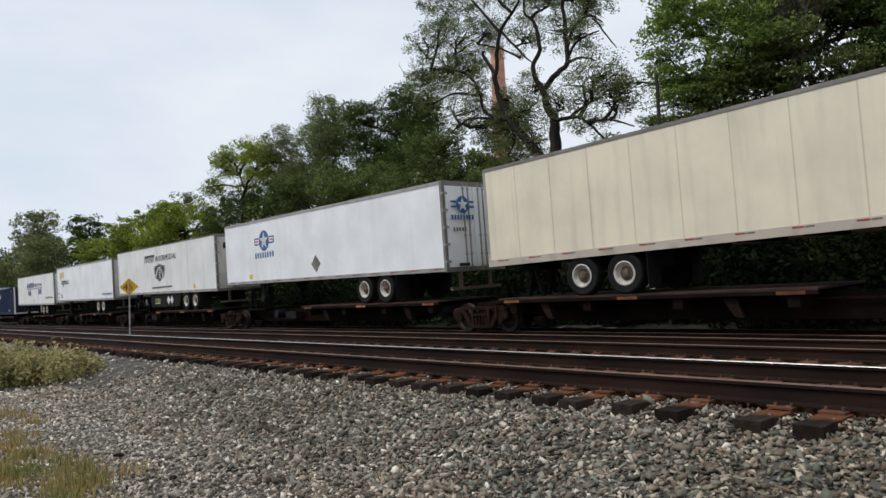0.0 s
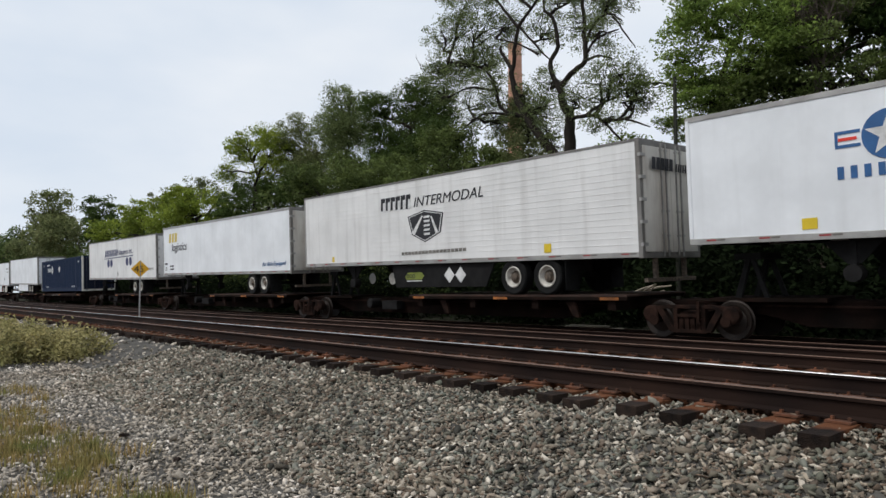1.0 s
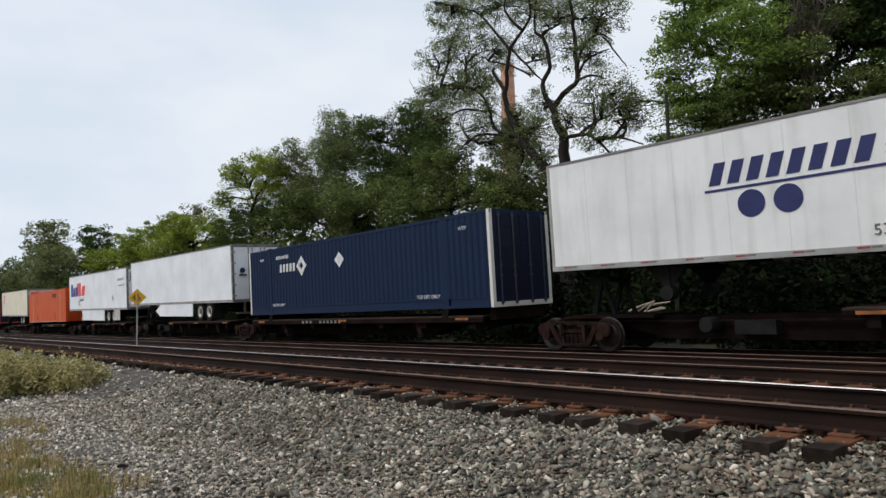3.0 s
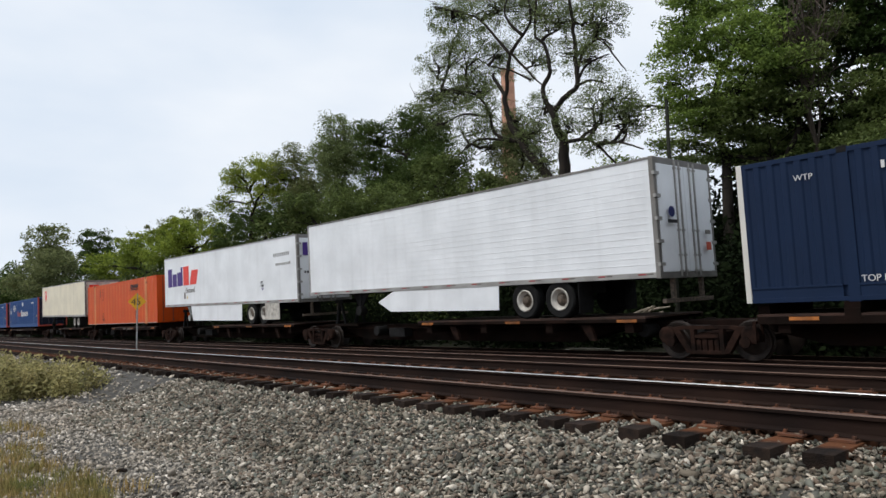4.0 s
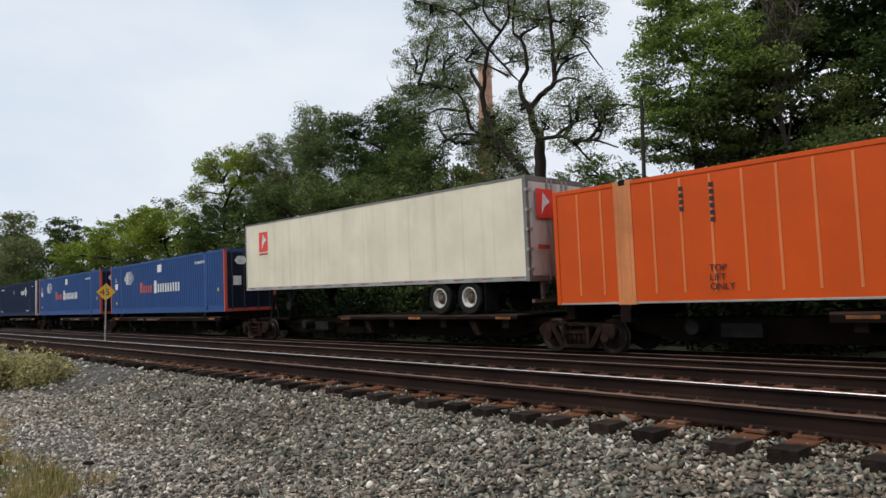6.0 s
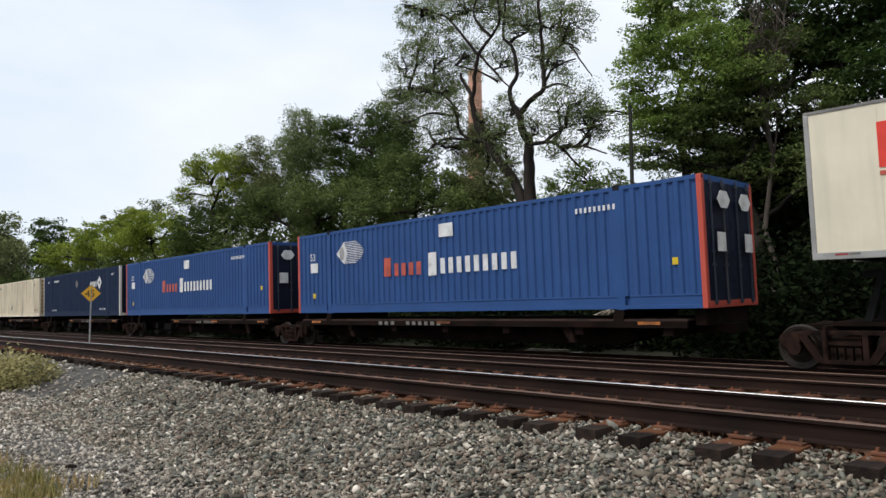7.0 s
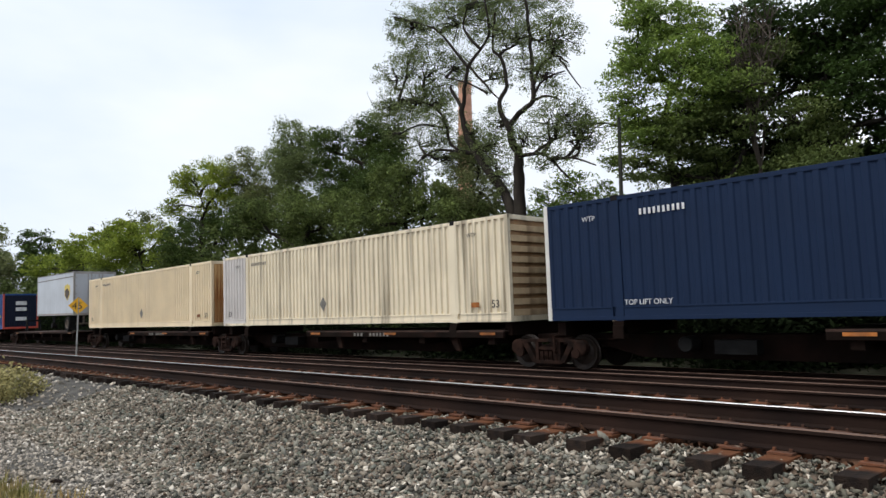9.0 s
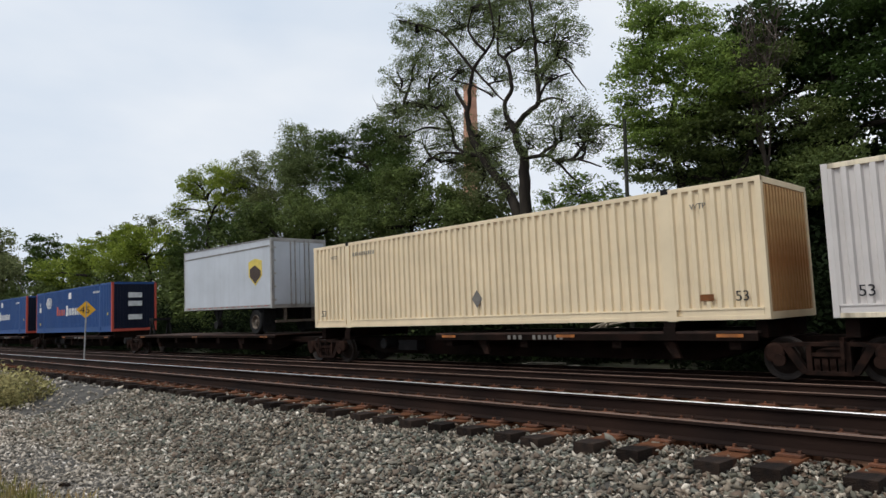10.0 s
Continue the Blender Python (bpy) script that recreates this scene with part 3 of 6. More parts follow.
def semi_trailer(x_left, length, mat, label, side="smooth", zr=1.90, rise=0.22, height=2.85, axles=(4.25, 3.0), top_mat="alu_dark", front_mat="alu", skirt=None, ridge_mat=None, tape=True, post="alu_dark", doors=None, leg_x=None, leg_mat="black", top=0.06, rim="rim", rail_h=0.13, rail_mat=None):
    tr = mover("semi_trailer", x_left, label, "semi-trailer", "trailers on the train")
    L = length
    tilt = lambda x: rise * (1 - x / L)
    z0, z1 = zr, zr + height
    doors = doors or mat
    # body shell
    bm = bmesh.new()
    box(bm, 0.02, L - 0.06, -1.285, 1.285, z0 + 0.10, z1 - 0.02, tilt)
    body = part("body", bm, mat, tr, bevel=0.01)
    bm = bmesh.new()
    box(bm, 0.0, L, -1.302, -1.20, z0, z0 + rail_h, tilt)
    box(bm, 0.0, L, 1.20, 1.302, z0, z0 + rail_h, tilt)
    part("bottom_rail", bm, rail_mat or M["alu"], tr, "worn bottom rail", 0.006)
    bm = bmesh.new()
    box(bm, 0.0, L, -1.300, -1.20, z1 - top, z1, tilt)
    box(bm, 0.0, L, 1.20, 1.300, z1 - top, z1, tilt)
    box(bm, 0.0, L, -1.2, 1.2, z1 - 0.02, z1 - 0.005, tilt)
    part("top_rail", bm, M[top_mat], tr, "weathered grey top rail and roof", 0.006)
    for y0, y1 in ((-1.301, -1.22), (1.22, 1.301)):
        boxpart("front_post", (-0.005, 0.09, y0, y1, z0 + 0.1, z1 - 0.05), mat if front_mat is None else M[front_mat], tr, "", 0.02, tilt)
    # rear frame, door leaves, lock rods, hinges
    bm = bmesh.new()
    box(bm, L - 0.11, L + 0.01, -1.304, -1.19, z0 - 0.02, z1 + 0.01, tilt)
    box(bm, L - 0.16, L + 0.01, 1.19, 1.304, z0 - 0.02, z1 + 0.01, tilt)
    box(bm, L - 0.16, L + 0.01, -1.19, 1.19, z1 - 0.14, z1 + 0.01, tilt)
    box(bm, L - 0.16, L + 0.01, -1.19, 1.19, z0 - 0.02, z0 + 0.12, tilt)
    part("rear_frame", bm, M[post], tr, "grey rear door frame", 0.008)
    for y0, y1 in ((-1.18, -0.01), (0.01, 1.18)):
        dr = boxpart("door", (L - 0.03, L + 0.025, y0, y1, z0 + 0.13, z1 - 0.15), doors, tr, "", 0.008)
        k = 1 if y0 > -0.5 else -1
        bm = bmesh.new()
        for f in (0.30, 0.82):
            yy = y1 - 0.1 - f * 0.4 if k < 0 else y0 + 0.1 + f * 0.4
            box(bm, L + 0.03, L + 0.065, yy - 0.018, yy + 0.018, z0 + 0.02, z1 - 0.05)
            for zz in (z0 + 0.12, z0 + 0.5, z0 + 1.1, z1 - 0.25):
                box(bm, L + 0.02, L + 0.08, yy - 0.04, yy + 0.04, zz, zz + 0.05)
        part("lock_rod", bm, M["alu"], dr)
        hinge = None
        for i in range(5):
            zz = z0 + 0.3 + i * (height - 0.7) / 4
            if hinge is None:
                hinge = boxpart("hinge", (L - 0.02, L + 0.05, k * 1.30 - 0.03, k * 1.30 + 0.03 if k > 0 else -1.12, -0.03, 0.05) if k < 0 else (L - 0.02, L + 0.05, 1.12, 1.33, -0.03, 0.05), M["alu"], dr)
                hinge.matrix_basis = pose(0, 0, zz)
            else:
                again(hinge, dr, z=zz)
    bm = bmesh.new()
    for y in (-0.65, 0.65):
        box(bm, L - 0.14, L - 0.04, y - 0.05, y + 0.05, z0 - 0.52, z0)
    box(bm, L - 0.12, L - 0.02, -1.1, 1.1, z0 - 0.6, z0 - 0.5)
    part("bumper", bm, M["hub"], tr, "dark rusty underride bumper", 0.008)
    # side skin detail
    if side == "ribbed":
        n = 15
        for i in range(n):
            zz = z0 + 0.32 + (height - 0.6) * i / (n - 1)
            boxpart("side_bead", (0.25, L - 0.25, -1.2905, -1.28, zz - 0.009, zz + 0.009), ridge_mat or mat, body, "", 0.005, tilt)
    elif side == "panels":
        n = 13
        for i in range(1, n):
            xx = L * i / n
            boxpart("panel_seam", (xx - 0.013, xx + 0.013, -1.2885, -1.28, z0 + 0.13, z1 - 0.11), ridge_mat or mat, body, "", 0, tilt)
    elif side == "smooth":
        for i in range(1, 8):
            xx = L * i / 8
            boxpart("panel_seam", (xx - 0.012, xx + 0.012, -1.2868, -1.28, z0 + 0.13, z1 - 0.11), ridge_mat or mat, body, "", 0, tilt)
    if tape:
        red = white = None
        n = 14
        for i in range(n):
            xx = 0.4 + (L - 1.0) * i / (n - 1)
            zz = z0 + rail_h - 0.045 + tilt(xx)
            if red is None:
                red = boxpart("reflector_red", (0, 0.22, -1.3055, -1.30, -0.018, 0.018), M["red"], tr, "dull red reflective strip")
                red.matrix_basis = pose(xx, 0, zz)
                white = boxpart("reflector_white", (0.24, 0.42, -1.3055, -1.30, -0.018, 0.018), M["grey_ink"], tr, "grey reflective strip")
                white.matrix_basis = pose(xx, 0, zz)
            else:
                again(red, tr, xx, 0, zz)
                again(white, tr, xx, 0, zz)
    # running gear
    bm = bmesh.new()
    xa, xb = L - axles[0] - 0.9, L - axles[-1] + 0.9
    for y in (-0.5, 0.5):
        box(bm, xa, xb, y - 0.06, y + 0.06, 1.62, z0 + 0.06)
    member = None
    for i in range(12):
        xx = 0.6 + (L - 1.2) * i / 11
        if member is None:
            member = boxpart("cross_member", (-0.04, 0.04, -1.2, 1.2, z0 - 0.02, z0 + 0.1), M["black"], tr)
            member.matrix_basis = pose(xx, 0, tilt(xx))
        else:
            again(member, tr, xx, 0, tilt(xx))
    for ax in axles:
        box(bm, L - ax - 0.07, L - ax + 0.07, -0.85, 0.85, 1.44, 1.57)
        box(bm, L - ax - 0.45, L - ax + 0.1, -0.62, -0.42, 1.50, 1.66)
    part("chassis", bm, M["black"], tr, "black underframe with axles")
    for ax in axles:
        for k in (-1, 1):
            road_wheel(tr, L - ax, k * 1.12, k, rim)
    for y in (-1.0, 1.0):
        boxpart("mudflap", (xb - 0.25, xb - 0.235, y - 0.28, y + 0.28, 1.12, z0), M["tyre"], tr)
    for y in (-0.95, 0.95):
        xg = leg_x or min(3.2, L * 0.35)
        bm = bmesh.new()
        box(bm, xg - 0.06, xg + 0.06, y - 0.06, y + 0.06, 1.42, z0 + 0.2)
        prism(bm, [(xg - 0.55, z0 + 0.16), (xg - 0.12, 1.60), (xg + 0.12, 1.60), (xg + 0.55, z0 + 0.16)], y - 0.025, y + 0.025)
        lathe(bm, [(0.17, y - 0.14), (0.17, y + 0.14)], xg, 1.42, 16)
        part("landing_leg", bm, M[leg_mat], tr, "landing leg with sand shoe")
    if skirt:
        xs0, xs1, sk, zlow, nose = skirt
        bm = bmesh.new()
        prism(bm, [(xs0, z0 - 0.36 if nose > 0.5 else z0 + 0.02), (xs0 + nose, zlow), (xs1 - 0.05, zlow), (xs1, z0 + 0.03), (xs0 + nose + 0.25, z0 + 0.03)], -1.29, -1.26, tilt)
        part("side_skirt", bm, sk, tr, "", 0.006)
    return tr


def marks(tr, what, blocks, mat, y=-1.294):
    """Plain painted shapes on the side, one piece each: x0, x1, z0, z1 and a slant. Returns them."""
    made = []
    for x0, x1, z0, z1, sl in blocks:
        bm = bmesh.new()
        prism(bm, [(x0, z0), (x1, z0), (x1 + sl, z1), (x0 + sl, z1)], y - 0.002, y + 0.006)
        made.append(part(what, bm, mat, tr))
    return made[0]


def rear_marks(tr, what, blocks, mat, x, y, z):
    """The same shapes on the rear doors, starting at y and z."""
    for blk in blocks:
        marks(tr, what, [blk], mat).matrix_basis = pose(x, y, z, 0, 0, 90)


def word(x0, x1, z0, z1, n, slant=0.0, tall=(), gap=0.18):
    """A word as n plain upright blocks."""
    w = (x1 - x0) / n
    return [(x0 + i * w, x0 + (i + 1 - gap) * w, z0, z1 if not tall or i in tall else z0 + 0.72 * (z1 - z0), slant) for i in range(n)]


def disc(tr, what, cx, cz, r, mat, y=-1.294, rz=None, n=28, a0=0.0):
    bm = bmesh.new()
    prism(bm, [(cx + r * math.cos(a0 + 2 * math.pi * i / n), cz + (rz or r) * math.sin(a0 + 2 * math.pi * i / n)) for i in range(n)], y - 0.002, y + 0.006)
    return part(what, bm, mat, tr)


def poly(tr, what, pts, mat, y=-1.294):
    bm = bmesh.new()
    prism(bm, pts, y - 0.002, y + 0.006)
    return part(what, bm, mat, tr)


def container(x_left, mat, label, style="waves", post=None, lift=None, end="doors", rail=None, n_waves=58, end_mat=None, rod_mat=None, rib=None, first_panel=None, sill=0.31, depth=0.04):
    """A 53-foot box; its bottom stands 1.23 m above the rails."""
    c = mover("container", x_left, label, "shipping container", "containers on the train")
    L, z0, z1 = 16.08, 1.23, 4.13
    post, lift, rail, end_mat = post or mat, lift or mat, rail or mat, end_mat or mat
    if style == "waves":
        step = (L - 0.2) / n_waves
        pts = []
        for i in range(n_waves):
            a = 0.1 + i * step
            pts += [(a, -1.30), (a + step * 0.36, -1.30), (a + step * 0.50, depth - 1.30), (a + step * 0.86, depth - 1.30)]
        pts.append((L - 0.1, -1.30))
        bm = bmesh.new()
        for sgn in (1, -1):
            lo = [bm.verts.new((x, y * sgn, z0 + sill - 0.01)) for x, y in pts]
            hi = [bm.verts.new((x, y * sgn, z1 - 0.09)) for x, y in pts]
            for i in range(len(pts) - 1):
                bm.faces.new((lo[i], lo[i + 1], hi[i + 1], hi[i]))
        box(bm, 0.1, L - 0.1, -1.235, 1.235, z0 + 0.1, z1 - 0.03)
        body = part("body", bm, mat, c, "vertically corrugated steel side")
        if first_panel:
            body.data.materials.append(first_panel)
            for p in body.data.polygons:
                if p.center.x < 1.9:
                    p.material_index = 1
    else:
        body = boxpart("body", (0.05, L - 0.05, -1.285, 1.285, z0 + 0.042, z1 - 0.03), mat, c)
        n = 22
        for i in range(n):
            xx = 0.75 + (L - 1.5) * i / (n - 1)
            if abs(xx - 2.0) < 0.4 or abs(xx - 14.05) < 0.4:
                continue
            boxpart("side_rib", (xx - 0.03, xx + 0.03, -1.298, -1.28, z0 + 0.22, z1 - 0.14), rib or lift, body, "faded rib worn to pale orange", 0.006)
    bm = bmesh.new()
    for s in (-1, 1):
        y0, y1 = sorted((s * 1.302, s * 1.22))
        box(bm, 0.0, L, y0, y1, z1 - 0.10, z1)
    box(bm, 0.0, L, -1.22, 1.22, z1 - 0.03, z1 - 0.01)
    part("top_rail", bm, rail, c, bevel=0.008)
    for s in (-1, 1):
        y0, y1 = sorted((s * 1.304, s * 1.16))
        br = boxpart("bottom_rail", (0.12, L - 0.12, y0, y1, z0, z0 + (0.09 if style == "waves" else 0.045)), rail if style == "waves" else M["alu"], c, "", 0.006)
        if style == "waves":
            for xa, xb in ((0.13, 1.87), (2.13, L - 2.13), (L - 1.87, L - 0.13)):
                own = first_panel if first_panel and xb < 2 else rail
                boxpart("sill_plate", (xa, xb, *sorted((s * 1.290, s * 1.16)), z0 + 0.085, z0 + sill), own, br)
                boxpart("sill_lip", (xa, xb, y0, y1, z0 + sill - 0.03, z0 + sill + 0.01), own, br, "", 0.006)
    for xx in (0.0, L - 0.12):
        for s in (-1, 1):
            boxpart("corner_post", (xx, xx + 0.12, *sorted((s * 1.306, s * 1.18)), z0, z1 + 0.005), first_panel if first_panel and xx < 1 else post, c, "", 0.012)
    for xx in (2.06, L - 2.1):
        for s in (-1, 1):
            w = 0.105 if style == "waves" else 0.24
            lp = boxpart("lift_post", (xx - w, xx + w, *sorted((s * 1.305, s * 1.2)), z0 - 0.02, z1 + 0.01), lift, c, "", 0.01)
            boxpart("corner_casting", (xx - 0.09, xx + 0.09, *sorted((s * 1.309, s * 1.15)), z1 - 0.10, z1 + 0.03), M["black"], lp, "black top casting", 0.012)
    # both ends
    for xe, k in ((0.0, -1), (L, 1)):
        bm = bmesh.new()
        if end == "waves" or k < 0:
            m = 14
            box(bm, *sorted((xe - k * 0.1, xe - k * 0.055)), -1.19, 1.19, z0 + 0.1, z1 - 0.1)
            wall = part("end_wall", bm, end_mat, c)
            rib_ = None
            for i in range(m):
                y = -1.1 + 2.2 * i / (m - 1)
                if rib_ is None:
                    rib_ = boxpart("end_rib", (*sorted((xe - k * 0.06, xe - k * 0.01)), -0.045, 0.045, z0 + 0.16, z1 - 0.14), end_mat, wall, "", 0.01)
                    rib_.matrix_basis = pose(0, y, 0)
                else:
                    again(rib_, wall, 0, y)
        elif end == "bars":
            box(bm, xe - 0.10, xe - 0.06, -1.19, 1.19, z0 + 0.1, z1 - 0.1)
            wall = part("end_wall", bm, rod_mat, c, "rust-brown stained end wall")
            bar = None
            for i in range(9):
                zz = z0 + 0.24 + i * (z1 - z0 - 0.6) / 8
                if bar is None:
                    bar = boxpart("end_bar", (xe - 0.07, xe - 0.005, -1.16, 1.16, -0.085, 0.085), end_mat, wall, "cream bar with rust stains", 0.012)
                    bar.matrix_basis = pose(0, 0, zz)
                else:
                    again(bar, wall, 0, 0, zz)
        else:
            bm.free()
            for y0, y1 in ((-1.17, -0.01), (0.01, 1.17)):
                bm = bmesh.new()
                box(bm, xe - 0.05, xe - 0.012, y0, y1, z0 + 0.13, z1 - 0.12)
                for i in range(4):
                    zz = z0 + 0.5 + i * 0.62
                    box(bm, xe - 0.02, xe + 0.004, y0 + 0.06, y1 - 0.06, zz, zz + 0.16)
                dr = part("door", bm, end_mat, c, "door leaf with lock rods", 0.006)
            for y in (-0.95, -0.35, 0.35, 0.95):
                bm = bmesh.new()
                box(bm, xe + 0.01, xe + 0.045, y - 0.018, y + 0.018, z0 + 0.06, z1 - 0.06)
                for zz in (z0 + 0.1, z0 + 0.9, z0 + 1.2, z1 - 0.2):
                    box(bm, xe, xe + 0.06, y - 0.05, y + 0.05, zz, zz + 0.06)
                part("lock_rod", bm, rod_mat or M["alu_dark"], dr)
        boxpart("end_sill", (*sorted((xe - k * 0.1, xe + k * 0.002)), -1.18, 1.18, z0, z0 + 0.15), post, c, "", 0.008)
        boxpart("end_header", (*sorted((xe - k * 0.1, xe + k * 0.002)), -1.18, 1.18, z1 - 0.13, z1), rail, c, "", 0.008)
    return c


def build_train():
    WHITE, WHITE_2 = paint("white_trailer_paint", (0.83, 0.85, 0.87), amount=0.10), paint("grimy_white_trailer_paint", (0.79, 0.785, 0.77), amount=0.28)
    SEAM = paint("grey_white_seam", (0.71, 0.70, 0.68), amount=0.3)
    CREAM = paint("cream_trailer_paint", (0.78, 0.71, 0.56), amount=0.24)
    CREAM_SEAM = paint("grimy_cream_seam", (0.62, 0.55, 0.43), amount=0.4)
    RAIL_BEIGE = paint("worn_beige_rail_paint", (0.50, 0.44, 0.37), amount=0.6, streak=False)
    IVORY_SEAM = paint("faint_ivory_seam", (0.72, 0.655, 0.51), amount=0.3)
    RUST_DOOR = paint("rust_stained_white_door", (0.66, 0.63, 0.57), amount=0.9, dirt=(0.17, 0.09, 0.05), vary=0.12)
    IVORY = paint("ivory_trailer_paint", (0.78, 0.71, 0.55), amount=0.2)
    GREY = paint("pale_grey_trailer_paint", (0.50, 0.53, 0.57), amount=0.15)
    RODS = paint("brown_orange_rod_paint", (0.20, 0.05, 0.02), amount=0.5)
    ORANGE = paint("orange_container_paint", (0.60, 0.078, 0.006), amount=0.2, dirt=(0.30, 0.07, 0.03))
    RIB = paint("worn_orange_rib_paint", (0.66, 0.19, 0.06), amount=0.4, dirt=(0.35, 0.12, 0.06))
    LADDER = paint("rust_stained_cream_door", (0.62, 0.46, 0.28), amount=1.0, dirt=(0.13, 0.055, 0.025), vary=0.2)
    PALE = paint("faded_orange_paint", (0.66, 0.25, 0.095), amount=0.85, dirt=(0.30, 0.085, 0.035), vary=0.16)
    NAVY = paint("navy_container_paint", (0.005, 0.017, 0.050), amount=0.12, dirt=(0.02, 0.03, 0.055), rough=0.75)
    NAVY_2 = paint("dark_navy_container_paint", (0.008, 0.012, 0.03), amount=0.2, dirt=(0.03, 0.03, 0.04), rough=0.6)
    BLUE = paint("blue_container_paint", (0.026, 0.077, 0.225), amount=0.22, dirt=(0.05, 0.07, 0.15), rough=0.6)
    STEELBLUE = paint("dull_blue_rod_paint", (0.05, 0.06, 0.085), amount=0.4)
    REDPOST = paint("faded_red_post_paint", (0.52, 0.09, 0.06), amount=0.4, dirt=(0.2, 0.1, 0.08))
    BUFF = paint("buff_container_paint", (0.80, 0.66, 0.45), amount=0.18, dirt=(0.26, 0.16, 0.08))
    RUSTWALL = paint("rust_brown_end_paint", (0.38, 0.23, 0.12), amount=0.8, dirt=(0.06, 0.03, 0.016))
    BUFF_STREAK = material("stained_cream_container_paint", (0.80, 0.70, 0.52), 0.5, vary=0.06, gloss=0.22, scale=0.8, fine=6, bump=0.01, dirt=(0.13, 0.10, 0.065), dirt_amount=0.85, dirt_scale=2.0, dirt_stretch=(2.2, 1.0, 0.10))
    RUSTEND = material("rust_streaked_container_end", (0.62, 0.42, 0.20), 0.7, second=(0.34, 0.13, 0.04), vary=0.2, gloss=0.2, scale=0.9, fine=7, bump=0.02, stretch=(1, 1, 0.5), dirt=(0.07, 0.028, 0.014), dirt_amount=1.0, dirt_scale=1.9, dirt_stretch=(1, 1.4, 0.22))
    OFFGREY = paint("grey_white_replaced_panel", (0.64, 0.60, 0.57), amount=0.2)
    OFFWHITE = paint("off_white_post_paint", (0.70, 0.68, 0.62), amount=0.4)

    # cream panelled trailer
    semi_trailer(-13.94, 16.08, CREAM, "cream ribbed-panel semi-trailer with white wheel rims", "panels", zr=2.14, rise=-0.22, top=0.09, rail_h=0.2, rail_mat=RAIL_BEIGE, ridge_mat=CREAM_SEAM, leg_x=12.6, axles=(12.82, 11.55))
    # white trailer with a round blue emblem
    t = semi_trailer(-31.87, 16.08, WHITE, "clean white semi-trailer with a round blue star emblem", "smooth", ridge_mat=WHITE, front_mat=None, top=0.11, top_mat="alu", axles=(4.60, 3.33))
    disc(t, "emblem", 4.0, 3.95, 0.46, M["blue_ink"])
    bm = bmesh.new()
    prism(bm, [(4.0 + (0.42 if i % 2 == 0 else 0.17) * math.sin(i * math.pi / 5), 3.95 + (0.42 if i % 2 == 0 else 0.17) * math.cos(i * math.pi / 5)) for i in range(10)], -1.300, -1.292)
    part("emblem_star", bm, M["white_ink"], t)
    for s in (-1, 1):
        xa, xb = sorted((4.0 + s * 0.48, 4.0 + s * 0.92))
        marks(t, "emblem_wing", [(xa, xb, 3.79, 3.85, 0), (xa, xb, 4.05, 4.11, 0)], M["blue_ink"])
        marks(t, "emblem_wing", [(xa if s < 0 else xb - 0.05, xa + 0.05 if s < 0 else xb, 3.85, 4.05, 0)], M["blue_ink"])
        marks(t, "emblem_stripe", [(xa + 0.06, xb - 0.06, 3.92, 3.98, 0)], M["vermilion"])
    marks(t, "name_bar", word(3.1, 4.95, 3.20, 3.44, 8, 0, (), 0.5), M["blue_ink"])
    marks(t, "yellow_label", [(2.41, 2.70, 2.30, 2.52, 0)], M["yellow"])
    poly(t, "placard", [(7.95, 2.65), (8.3, 2.3), (8.65, 2.65), (8.3, 3.0)], M["grey_ink"])
    disc(t, "rear_emblem", 0, 0, 0.27, M["blue_ink"]).matrix_basis = pose(14.90, -0.55, 4.0, 0, 0, 90)
    poly(t, "rear_star", [((0.24 if i % 2 == 0 else 0.10) * math.sin(i * math.pi / 5), (0.24 if i % 2 == 0 else 0.10) * math.cos(i * math.pi / 5)) for i in range(10)], M["white_ink"], -1.303).matrix_basis = pose(14.90, -0.55, 4.0, 0, 0, 90)
    rear_marks(t, "rear_wing", [(a, a + 0.22, b, b + 0.06, 0) for a in (-0.5, 0.28) for b in (-0.1, 0.06)], M["blue_ink"], 14.90, -0.55, 4.0)
    rear_marks(t, "rear_name_bar", word(-0.5, 0.5, -0.48, -0.33, 8, 0, (), 0.4), M["blue_ink"], 14.90, -0.55, 4.0)
    rear_marks(t, "rear_number_bar", word(-0.45, 0.15, -0.85, -0.73, 5, 0, (), 0.4), M["grey_ink"], 14.90, -0.55, 4.0)
    rear_marks(t, "rear_label", [(-0.3, 0.15, -1.95, -1.85, 0)], M["ink"], 14.90, -0.55, 4.0)
    # white ribbed trailer with a dark shield
    t = semi_trailer(-49.17, 16.08, WHITE_2, "grimy white ribbed semi-trailer with a black shield", "ribbed", ridge_mat=WHITE_2, top_mat="alu_dark", doors=RUST_DOOR, axles=(4.30, 3.04))
    marks(t, "name_block", [(5.45 + 0.29 * i, 5.70 + 0.29 * i, 3.95 - 0.01 * i, 4.38, 0.03) for i in range(6)], M["ink"])
    marks(t, "name_face", [(5.58 + 0.29 * i, 5.74 + 0.29 * i, 3.90, 4.22, 0.02) for i in range(6)], M["white_ink"], -1.297)
    lettering("service_mark", "INTERMODAL", 7.35, 10.7, 3.92, 4.24, M["ink"], t, slant=0.25)
    poly(t, "shield", [(7.0, 3.62), (7.9, 3.78), (8.85, 3.62), (8.7, 3.0), (7.9, 2.72), (7.2, 3.0)], M["ink"])
